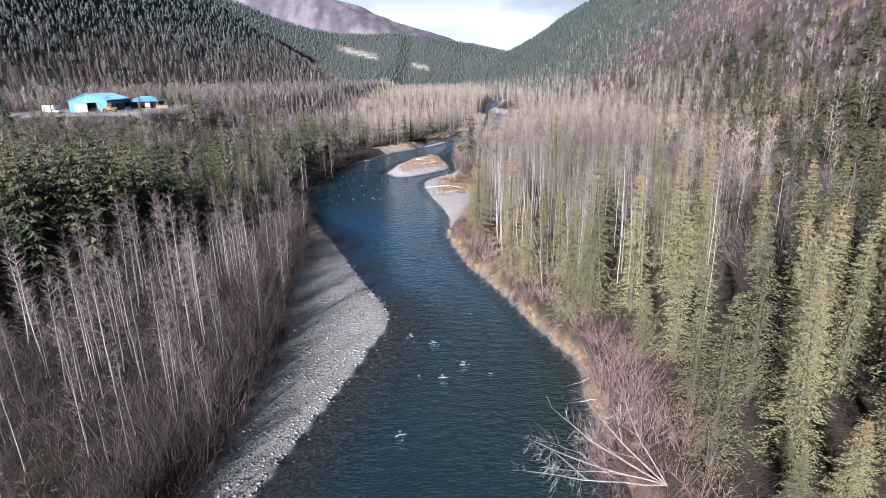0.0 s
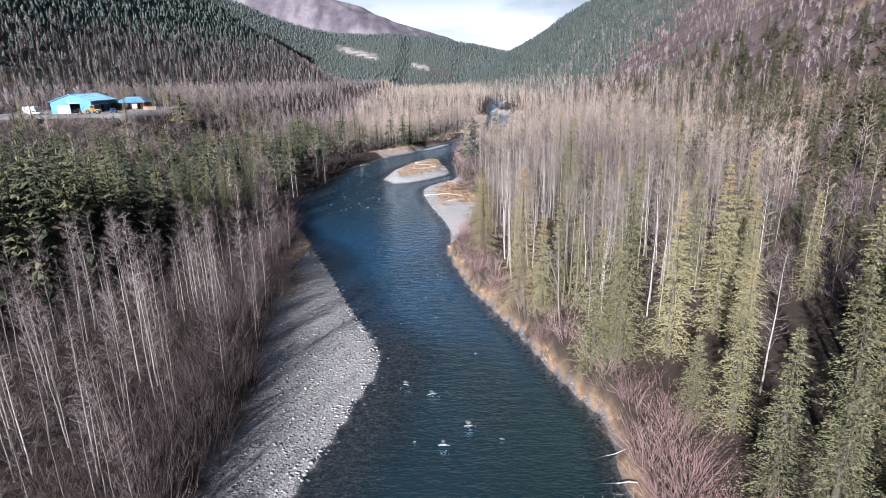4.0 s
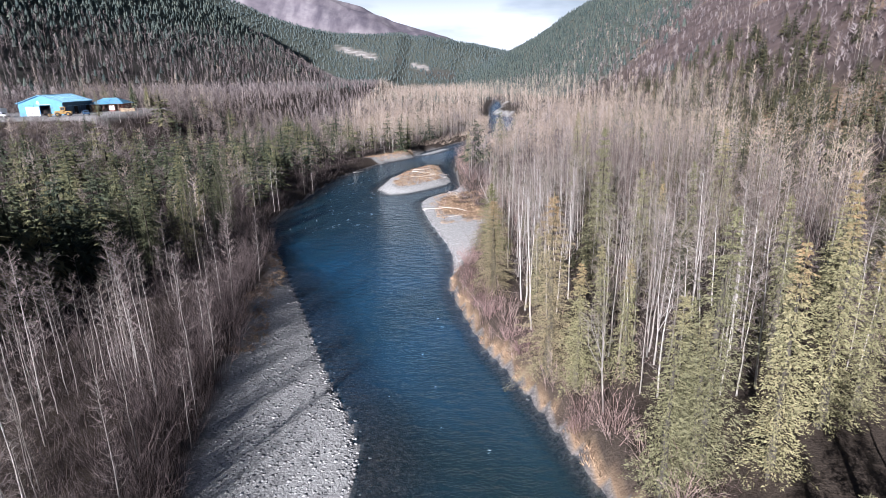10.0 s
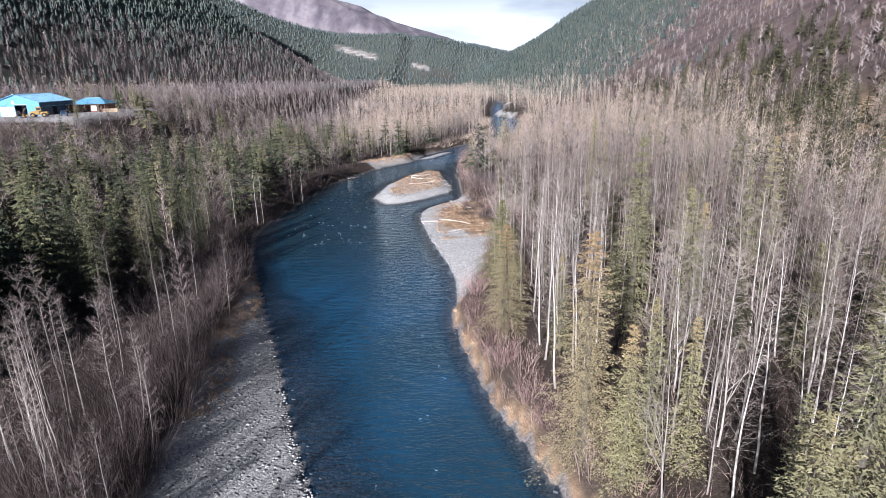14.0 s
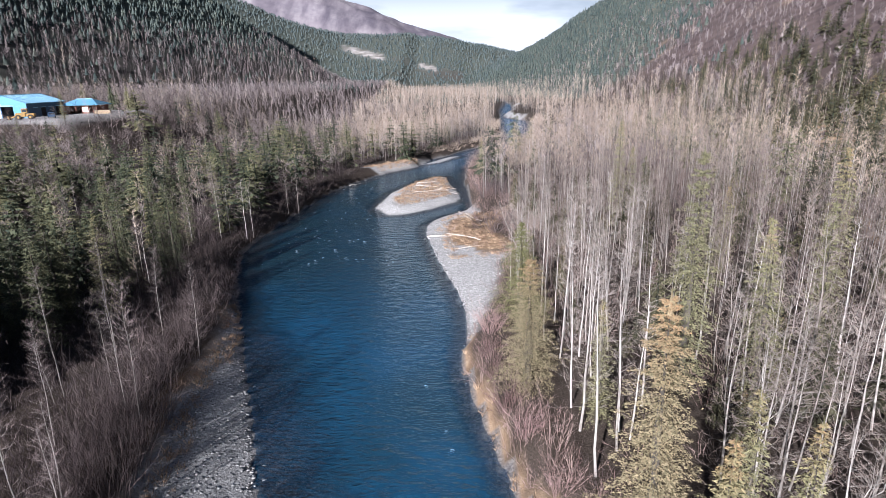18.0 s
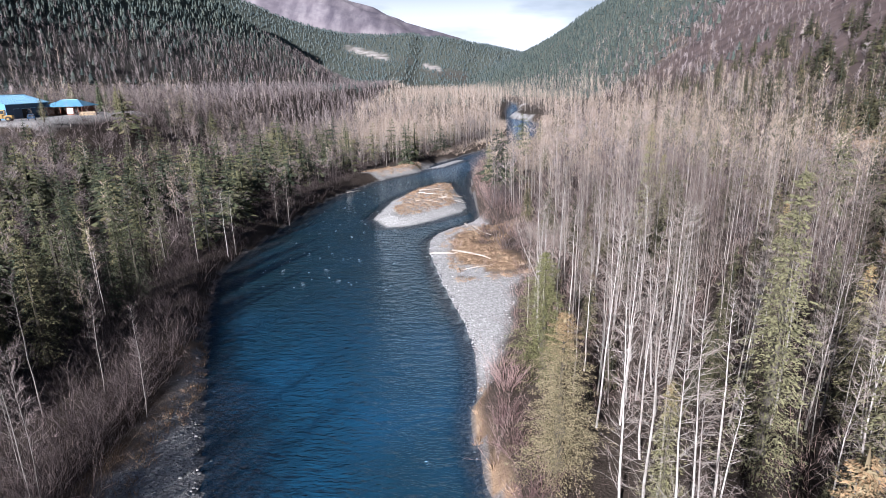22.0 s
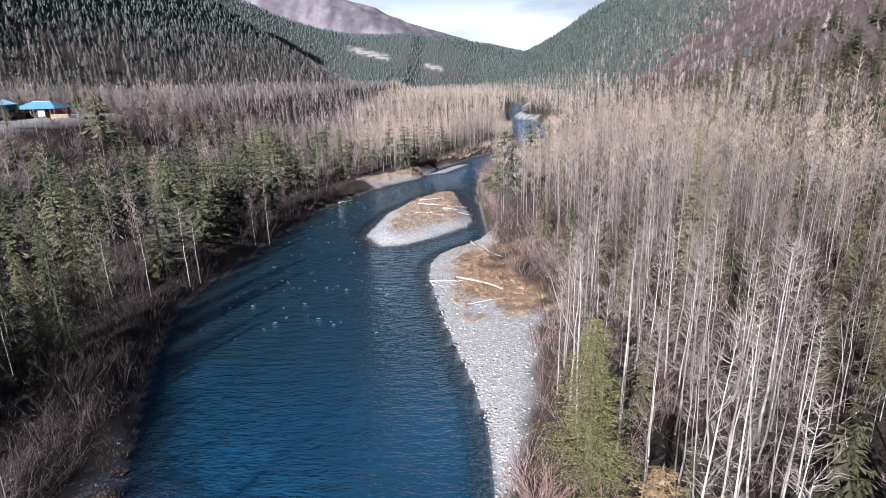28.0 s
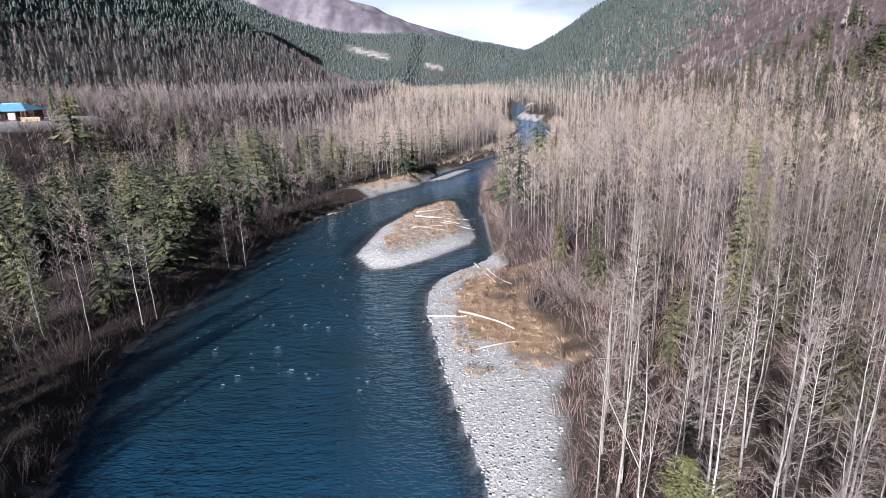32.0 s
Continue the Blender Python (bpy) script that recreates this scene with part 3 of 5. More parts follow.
def wood(name, kits, spots, mats, label, category, flat=True):
    """Many alike plants in one mesh. spots: rows of x, y, z, height factor, girth factor, turn, kind, tint."""
    V, F, MI, U, T, n = [], [], [], [], [], 0
    spots = np.asarray(spots, float).reshape(-1, 8)
    for k, kit in enumerate(kits):
        s = spots[(spots[:, 6] % len(kits)).astype(int) == k]
        if not len(s):
            continue
        v, f, m, u = kit.arrays()
        c, d = np.cos(s[:, 5])[:, None], np.sin(s[:, 5])[:, None]
        x = (v[None, :, 0] * c - v[None, :, 1] * d) * s[:, 4:5] + s[:, 0:1]
        y = (v[None, :, 0] * d + v[None, :, 1] * c) * s[:, 4:5] + s[:, 1:2]
        z = v[None, :, 2] * s[:, 3:4] + s[:, 2:3]
        V.append(np.stack([x, y, z], -1).reshape(-1, 3))
        F.append((f[None] + (np.arange(len(s)) * len(v))[:, None, None]).reshape(-1, 3) + n)
        MI.append(np.tile(m, len(s))), U.append(np.tile(u, len(s))), T.append(np.repeat(s[:, 7], len(f)))
        n += len(s) * len(v)
    me = tri_mesh(name, np.vstack(V), np.vstack(F), mats, np.concatenate(MI), [("up", np.concatenate(U)), ("tint", np.concatenate(T))], flat)
    return tagged(new(name, me), label, category, kind="stuff")


# ---------------------------------------------------------------- plants
def spruce(rs, h, r, whorls, boughs, level, sprigs=11):
    """A spruce of height h: the trunk's kit and the crown's. level 0: near, boughs of many sprigs; 1: middle; 2: far."""
    trunk, crown = Kit(), Kit()
    lean = rs.uniform(-0.02, 0.02, 2) * h
    base = rs.uniform(0.03, 0.09)

    def axis(z):
        return np.array([lean[0] * (z / h) ** 2, lean[1] * (z / h) ** 2, z])
    seg = 5 if level == 0 and sprigs > 4 else 1
    for i in range(seg):
        a, b = i / seg * h, (i + 1) / seg * h
        trunk.stick(axis(a - (0.4 if i == 0 else 0)), axis(b), 0.009 * h * (1 - a / h) + 0.01, 0.0 if i == seg - 1 else 0.009 * h * (1 - b / h) + 0.01, 6 if level == 0 else 3)
    gap = rs.uniform(0, 6.28, 3)
    down = np.array([0, 0, -1.0])
    for w in range(whorls):
        s = base + (1 - base) * max(0.0, (w + rs.uniform(-0.4, 0.4)) / whorls) ** 0.9
        s = min(max(s, base), 0.985)
        z0 = s * h
        reach = r * (1 - s) ** 0.74 * (0.75 + 0.25 * min(1, (s - base) * 12 + 0.35)) + 0.10
        a0 = rs.uniform(0, 6.28)
        if level > 0:
            # a ragged skirt of boughs: long and short tips by turns
            n = boughs + boughs % 2
            tip = [axis(z0 + reach * (0.55 if level == 1 else 0.9) + 0.25)]
            for k in range(n):
                a = a0 + k * 6.283 / n + rs.uniform(-0.2, 0.2)
                q = reach * (rs.uniform(0.85, 1.2) if k % 2 == 0 else rs.uniform(0.35, 0.6))
                tip.append(axis(z0) + np.array([math.cos(a) * q, math.sin(a) * q, -q * rs.uniform(0.15, 0.55)]))
            for k in range(n):
                crown.add([tip[0], tip[1 + k], tip[1 + (k + 1) % n]], [(0, 1, 2)], 0, s)
            if level == 1:
                for k in range(sprigs):
                    a, t = rs.uniform(0, 6.28), rs.uniform(0.5, 1.15)
                    p = axis(z0) + np.array([math.cos(a), math.sin(a), 0]) * reach * t + down * reach * rs.uniform(0.0, 0.5)
                    e = p + np.array([math.cos(a), math.sin(a), rs.uniform(-1.0, 0.1)]) * reach * 0.35
                    sd = np.array([-math.sin(a), math.cos(a), 0]) * 0.22
                    crown.add([p - sd, p + sd, e], [(0, 1, 2)], 0, s)
            continue
        nb = max(4, int(round(boughs * (0.5 + 0.5 * (1 - s)))))
        for k in range(nb):
            a = a0 + k * 6.283 / nb + rs.uniform(-0.35, 0.35)
            lump = 1 + 0.18 * math.sin(3 * a + gap[0] + s * 17) + 0.12 * math.sin(5 * a + gap[1] - s * 29)
            ln = reach * lump * rs.uniform(0.58, 1.25)
            out = np.array([math.cos(a), math.sin(a), 0.0])
            side = np.array([-math.sin(a), math.cos(a), 0.0])
            z0 = s * h + rs.uniform(-0.3, 0.3) * h / whorls
            droop, lift = rs.uniform(0.25, 0.6) * (0.5 + 0.6 * (1 - s)), 0.35 * s

            def at(t):
                return axis(z0) + out * (ln * t) + np.array([0, 0, ln * (lift * t - droop * t * t * (1.25 - 0.25 * t))])
            if sprigs < 5:
                # farther off: a saw-toothed drooping fan, with sprays hanging from it
                rib = [at(0.05 + 0.95 * j / sprigs) for j in range(sprigs + 1)]
                for j in range(sprigs):
                    w = (0.15 + ln * 0.34 * math.sin(math.pi * (0.15 + 0.8 * (j + 0.5) / sprigs)) ** 0.8) * rs.uniform(0.6, 1.3)
                    fwd = out * ln * (0.4 / sprigs + 0.06)
                    for sg in (-1, 1):
                        tip = rib[j + 1] + fwd * rs.uniform(-0.6, 1.3) + side * sg * w * rs.uniform(0.6, 1.15) + down * w * rs.uniform(0.1, 0.8)
                        crown.add([rib[j], rib[j + 1], tip], [(0, 1, 2)], 0, s)
                    tip = 0.5 * (rib[j] + rib[j + 1]) + side * w * rs.uniform(-0.6, 0.6) + out * w * rs.uniform(-0.2, 0.5) + down * (0.12 + 0.2 * ln) * rs.uniform(0.6, 1.4)
                    crown.add([rib[j], rib[j + 1], tip], [(0, 1, 2)], 0, s)
                continue
            # a drooping fan of many small sprays, dense along the bough and ragged at its rim
            m = max(2, int(round(sprigs * (0.3 + 0.7 * ln / r))))
            grain = 0.74 / sprigs ** 0.5 + 0.02
            for j in range(m):
                t = 0.1 + 0.95 * ((j + rs.uniform(0, 1)) / m) ** 0.85
                w = (0.10 + ln * 0.24 * math.sin(math.pi * min(1, 0.15 + 0.8 * t)) ** 0.8) * rs.normal(0, 0.5)
                p = at(t) + side * w + down * (abs(w) * 0.35 + rs.uniform(-0.3, 0.7) * grain)
                z = grain * rs.uniform(0.7, 1.5)
                q1 = p + (out * rs.uniform(0.3, 1.2) + side * (0.9 if w > 0 else -0.9) * rs.uniform(0.1, 1.0) + down * rs.uniform(0.0, 0.9)) * z
                q2 = p + (side * rs.uniform(-1, 1) - out * rs.uniform(0, 0.8) + down * rs.uniform(-0.4, 0.7)) * z
                crown.add([p, q1, q2], [(0, 1, 2)], 0, s)
    if level == 0:
        # dark cones added within the crown: its inner shade as a shape
        inner_shade, _, _, _ = cone_spruce(rs, h * 0.86, r * 0.2).arrays()
        for i in range(3):
            trunk.add(inner_shade[7 * i:7 * i + 7], [(0, 1 + j, 1 + (j + 1) % 6) for j in range(6)], 0, 0.2)
    crown.stick(axis(h * 0.93), axis(h * 1.01), 0.05 * r, 0, 3, 0, 0.5)
    return trunk, crown


def cone_spruce(rs, h, r):
    """A distant spruce: three steep ragged skirts of boughs, one over another."""
    k = Kit()
    for low, high, q in ((0.04, 0.56, 1.0), (0.28, 0.80, 0.74), (0.56, 1.0, 0.45)):
        a0, v = rs.uniform(0, 6.28), [(0, 0, h * high)]
        for j in range(6):
            a, e = a0 + j * 1.047 + rs.uniform(-0.2, 0.2), r * q * (1.0 if j % 2 else 0.66) * rs.uniform(0.8, 1.2)
            v.append((math.cos(a) * e, math.sin(a) * e, h * (low + rs.uniform(-0.05, 0.05))))
        k.add(v, [(0, 1 + j, 1 + (j + 1) % 6) for j in range(6)], 0, low)
    return k


def bare(rs, h, branches, twigs, level, start=0.35, spread=0.16, forks=0, fat=1.0):
    """A leafless tree: the trunk's kit and the branches' kit. forks: heavy limbs of a spreading tree; fat: each far twig stands for a spray of twigs."""
    trunk, crown = Kit(), Kit()
    n = {0: 7, 1: 4, 2: 2, 3: 3}[level]
    wob = np.cumsum(rs.normal(0, 0.0045 * h * (7 / n) ** 0.2, (n + 1, 2)) * (1 if level < 2 else 0.8), 0)
    wob[0] = 0
    pts = [np.array([wob[i][0], wob[i][1], h * i / n]) for i in range(n + 1)]
    pts[0][2] = -0.4
    r0 = h * rs.uniform(0.0042, 0.0066)
    if level > 0:
        r0 *= 0.62
    rad = [r0 * (1 - i / n) ** 1.2 + 0.01 for i in range(n + 1)]
    for i in range(n):
        trunk.stick(pts[i], pts[i + 1], rad[i], 0 if i == n - 1 else rad[i + 1], 6 if level == 0 else 3)

    def on(t):
        i = min(int(t * n), n - 1)
        return pts[i] + (pts[i + 1] - pts[i]) * (t * n - i)
    limbs = [(on, r0, h, 0.0)]
    for k in range(forks):
        t = rs.uniform(0.25, 0.55)
        a, p = rs.uniform(0, 6.28), on(t)
        ln = h * rs.uniform(0.35, 0.55)
        q = p + np.array([math.cos(a) * ln * 0.24, math.sin(a) * ln * 0.24, ln * 0.45])
        e = q + np.array([math.cos(a) * ln * 0.12, math.sin(a) * ln * 0.12, ln * 0.5]) + rs.normal(0, 0.03 * h, 3)
        trunk.stick(p, q, r0 * 0.45, r0 * 0.3, 5)
        trunk.stick(q, e, r0 * 0.3, 0, 4)
        limbs.append((lambda t, p=p, q=q, e=e: p + (q - p) * t * 2 if t < 0.5 else q + (e - q) * (t * 2 - 1), r0 * 0.5, ln, 0.3))
    thin = {0: 0.9, 1: 1.25, 2: 3.4, 3: 1.6}[level]
    for k in range(branches):
        f, br, bh, _ = limbs[rs.randint(len(limbs))] if forks else limbs[0]
        t = start + (0.98 - start) * rs.uniform(0, 1) ** (0.62 if level == 0 else 0.8)
        p = f(t)
        a = rs.uniform(0, 6.28)
        ln = h * spread * rs.uniform(0.5, 1.25) * (1.15 - 0.75 * t)
        rise = rs.uniform(0.1, 1.2) if level == 0 else rs.uniform(0.6, 1.9)
        d = np.array([math.cos(a), math.sin(a), rise])
        d = d / np.linalg.norm(d)
        e1 = p + d * ln * 0.55
        e2 = e1 + (d + np.array([0, 0, rs.uniform(-0.2, 0.5)]) + rs.normal(0, 0.2, 3)) * ln * 0.45
        rb = max(0.009, 0.05 * r0 + 0.0022 * ln) * thin
        if level == 0:
            trunk.stick(p, e1, rb * 1.2, rb * 0.7, 3)
            trunk.stick(e1, e2, rb * 0.7, 0, 3)
        elif level == 2:
            crown.blade(p, e2, rb * 2.0 * fat)
        else:
            crown.stick(p, e2, rb * 1.1, 0, 3)
        for j in range(twigs):
            u = rs.uniform(0.2, 1.0)
            q = p + (e1 - p) * u * 1.8 if u < 0.55 else e1 + (e2 - e1) * (u - 0.55) * 2.2
            w = d + rs.normal(0, 0.55, 3) + np.array([0, 0, 0.3])
            crown.blade(q, q + w / np.linalg.norm(w) * ln * rs.uniform(0.25, 0.55), 0.021 * thin * fat)
    return trunk, crown


def joined(a, b):
    k = Kit()
    for src, m in ((a, 0), (b, 1)):
        v, f, _, u = src.arrays()
        k.add(v, f, m)
        k.u[-1] = u
    return k


def bush(rs, h, stems, twigs, flare=0.55, thick=0.019):
    """A leafless shrub: bowed stems in a loose sheaf, each with fine side twigs."""
    k = Kit()
    for i in range(stems):
        a, o = rs.uniform(0, 6.28), rs.uniform(0, 0.5) ** 0.5
        p = np.array([math.cos(a) * o * 0.9, math.sin(a) * o * 0.9, -0.15])
        ln = h * rs.uniform(0.5, 1.1)
        d = np.array([math.cos(a) * flare * o * 0.9 + rs.normal(0, 0.2), math.sin(a) * flare * o * 0.9 + rs.normal(0, 0.2), 1.0])
        d = d / np.linalg.norm(d)
        m = p + d * ln * 0.5
        e = m + (d + rs.normal(0, 0.22, 3) + np.array([math.cos(a), math.sin(a), 0]) * flare * 0.35) * ln * 0.5
        if twigs:
            k.stick(p, m, thick, thick * 0.6, 3)
        k.blade(p if not twigs else m, e, thick * (2.4 if not twigs else 1.3))
        for j in range(twigs):
            u = rs.uniform(0.2, 1.0)
            q = p + (m - p) * u * 2 if u < 0.5 else m + (e - m) * (u * 2 - 1)
            w = d + rs.normal(0, 0.5, 3)
            k.blade(q, q + w / np.linalg.norm(w) * ln * rs.uniform(0.15, 0.4), thick * 1.15)
    return k


def tuft(rs, h, blades):
    k = Kit()
    for i in range(blades):
        a, o = rs.uniform(0, 6.28), rs.uniform(0, 0.35)
        p = np.array([math.cos(a) * o, math.sin(a) * o, -0.05])
        e = p + np.array([math.cos(a) * rs.uniform(0.1, 0.55), math.sin(a) * rs.uniform(0.1, 0.55), rs.uniform(0.5, 1.0)]) * h
        k.stick(p, e, 0.024, 0, 3)
    return k


def cobble(rs):
    """A rounded stone with twelve faces and one corner cut uneven."""
    c = np.array([(x, y, z) for x in (-1, 1) for y in (-1, 1) for z in (-1, 1)], float)
    c = c * rs.uniform(0.62, 0.95, (8, 1)) * (0.62, 0.52, 0.36)
    k = Kit()
    k.add(c, [(0, 1, 3), (0, 3, 2), (4, 6, 7), (4, 7, 5), (0, 4, 5), (0, 5, 1), (2, 3, 7), (2, 7, 6), (0, 2, 6), (0, 6, 4), (1, 5, 7), (1, 7, 3)])
    return k


rs = np.random.RandomState(11)
KEY_CROWNS = [spruce(rs, 16, r, 38, 10, 0, 54) for r in (2.4, 2.8, 2.2)]
NEAR_SPRUCE = [spruce(rs, 16, r, 36, 9, 0, 32) for r in (2.1, 2.5, 2.8, 1.9, 2.3)]
MIDWAY_SPRUCE = [joined(*spruce(rs, 14, r, 15, 7, 0, 2)) for r in (2.5, 3.1, 3.6, 2.2)]
MID_SPRUCE = [joined(*spruce(rs, 14, r, 19, 8, 0, 3)) for r in (2.3, 2.9, 3.4, 2.6, 2.0, 3.1)]
LOW_SPRUCE = [joined(*spruce(rs, 14, r, 14, 14, 1, 8)) for r in (2.2, 2.7, 3.2, 2.5)]
FAR_SPRUCE = [joined(*spruce(rs, 13, r, 4, 6, 2)) for r in (2.0, 2.5, 3.0, 2.3)]
NEAR_BARE = [bare(rs, 14, 84, 9, 0, 0.1, 0.15), bare(rs, 14, 88, 9, 0, 0.06, 0.14), bare(rs, 14, 76, 9, 0, 0.12, 0.17), bare(rs, 14, 60, 9, 0, 0.2, 0.2, 4),
             bare(rs, 14, 56, 9, 0, 0.25, 0.22, 3), bare(rs, 14, 60, 10, 0, 0.3, 0.16)]
MID_BARE = [joined(*bare(rs, 14, 56, 6, 1, s, w)) for s, w in ((0.2, 0.15), (0.3, 0.14), (0.15, 0.18), (0.25, 0.16), (0.35, 0.15))]
LOW_BARE = [joined(*bare(rs, 14, 24, 7, 3, s, w)) for s, w in ((0.25, 0.17), (0.35, 0.16), (0.2, 0.19), (0.3, 0.2))]
BROWN_BARE = [joined(*bare(rs, 14, 15, 7, 3, s, w, 1, 2.6)) for s, w in ((0.12, 0.26), (0.16, 0.24), (0.1, 0.28))]
FAR_BARE = [joined(*bare(rs, 13, 30, 0, 2, 0.2, w, 0, 1.3)) for w in (0.2, 0.24, 0.18)]
FAR_BROWN = [joined(*bare(rs, 9, 38, 0, 2, 0.05, w, 0, 2.6)) for w in (0.3, 0.36, 0.27)]
BUSHES = [bush(rs, h, 14, 7, f, 0.016) for h, f in ((3.2, 0.7), (3.8, 0.6), (2.8, 0.9), (4.3, 0.55))]
LOW_BUSHES = [bush(rs, h, 26, 0, f, 0.022) for h, f in ((2.6, 0.9), (3.2, 0.8), (2.2, 1.1))]
TUFTS = [tuft(rs, h, 22) for h in (0.55, 0.75, 0.5)]
STONES = [cobble(rs) for _ in range(6)]


def part(name, me, parent, label=""):
    ob = new(name, me)
    ob.parent = parent
    return tagged(ob, label)


def tree_proto(kind, trunk, crown, mt, mc, crown_name, label, category, group):
    root = new(kind)
    root.empty_display_size = 0.5
    part("trunk", kit_mesh(kind + "_trunk", trunk, [mt], False), root)
    part(crown_name, kit_mesh(kind + "_" + crown_name, crown, [mc]), root)
    return tagged(root, label, category, group)


def plant(proto, x, y, s, g, turn, label="", tilt=(0, 0), height=None):
    """Stands a copy of a plant on the ground; s scales its height, g its girth."""
    z = float(land(x, y)) if height is None else height
    root = copy_thing(proto, pose(x, y, z, tilt[0], tilt[1], turn))
    root.scale = (g, g, s)
    return tagged(root, label)


P_SPRUCE = [tree_proto("spruce", t, c, M_BARK, M_NEEDLE, "crown", "khaki-green spruce standing in the riverside wood", "spruce tree", "riverside spruces") for t, c in NEAR_SPRUCE]
P_DARK = [tree_proto("spruce", t, c, M_BARK, M_NEEDLE_DARK, "crown", "dark green spruce among the left bank's bare trees, needles darkened for shade", "spruce tree", "riverside spruces") for t, c in NEAR_SPRUCE]
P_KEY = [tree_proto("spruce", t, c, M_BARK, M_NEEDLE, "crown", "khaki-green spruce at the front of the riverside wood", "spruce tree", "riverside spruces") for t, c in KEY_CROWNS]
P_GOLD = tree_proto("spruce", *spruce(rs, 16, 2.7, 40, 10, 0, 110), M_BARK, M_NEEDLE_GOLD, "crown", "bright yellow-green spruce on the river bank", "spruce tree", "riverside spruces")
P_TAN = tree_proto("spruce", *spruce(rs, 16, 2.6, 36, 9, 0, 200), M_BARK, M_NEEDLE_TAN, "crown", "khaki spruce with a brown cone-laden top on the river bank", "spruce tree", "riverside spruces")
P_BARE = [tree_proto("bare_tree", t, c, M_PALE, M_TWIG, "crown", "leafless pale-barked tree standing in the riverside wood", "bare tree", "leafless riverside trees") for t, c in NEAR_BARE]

P_SHADE = [tree_proto("bare_tree", *NEAR_BARE[k], M_PALE_SHADE, M_TWIG_DULL, "crown", "leafless grey-brown tree in the wood beside the gravel bar", "bare tree", "leafless riverside trees") for k in (0, 1, 5, 2)]

# ---------------------------------------------------------------- where the plants stand
rs = np.random.RandomState(5)


def scatter(x0, x1, y0, y1, step, chance):
    """Jittered places, kept with the chance given for each place."""
    X, Y = np.meshgrid(np.arange(x0, x1, step), np.arange(y0, y1, step))
    X, Y = X.ravel() + rs.uniform(-0.48, 0.48, X.size) * step, Y.ravel() + rs.uniform(-0.48, 0.48, Y.size) * step
    keep = rs.uniform(0, 1, X.size) < chance(X, Y)
    return X[keep], Y[keep]


def rows_of(x, y, hs, gs, tall=False):
    """tall: spruces left of the gravel bar are raised above the rest to cast shade."""
    n = len(x)
    s = rs.uniform(hs[0], hs[1], n)
    if tall:
        s = np.where((x < -47) & (x > -90) & (y < 100), rs.uniform(1.2, 1.5, n), s)
        gs = (gs[0] * 0.85, gs[1] * 0.85)
    return np.stack([x, y, land(x, y) - 0.05, s, s * rs.uniform(gs[0], gs[1], n), rs.uniform(0, 6.28, n), rs.randint(0, 60, n), rs.uniform(0, 1, n)], 1)


def off_yard(x, y):
    return ~((x > -160) & (x < -112) & (y > 215) & (y < 272))


def dry(x, y, m=1.5):
    return ((x < shore_l(y) - m) | (x > shore_r(y) + m)) & (gravel_at(x, y) < 0.3)


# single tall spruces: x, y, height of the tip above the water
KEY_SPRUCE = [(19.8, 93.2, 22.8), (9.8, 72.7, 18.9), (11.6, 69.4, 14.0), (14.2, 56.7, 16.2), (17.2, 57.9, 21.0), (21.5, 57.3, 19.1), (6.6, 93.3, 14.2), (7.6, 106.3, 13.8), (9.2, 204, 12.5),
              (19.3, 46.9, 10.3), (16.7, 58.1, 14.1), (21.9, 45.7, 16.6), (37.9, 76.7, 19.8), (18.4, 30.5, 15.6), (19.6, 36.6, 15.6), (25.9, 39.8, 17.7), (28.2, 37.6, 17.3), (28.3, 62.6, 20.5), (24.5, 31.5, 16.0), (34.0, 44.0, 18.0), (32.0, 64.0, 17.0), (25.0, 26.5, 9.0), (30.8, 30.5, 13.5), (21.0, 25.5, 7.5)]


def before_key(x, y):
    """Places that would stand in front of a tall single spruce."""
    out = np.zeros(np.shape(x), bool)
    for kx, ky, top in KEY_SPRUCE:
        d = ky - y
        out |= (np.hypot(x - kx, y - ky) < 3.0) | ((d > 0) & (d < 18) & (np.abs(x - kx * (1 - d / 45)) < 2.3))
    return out


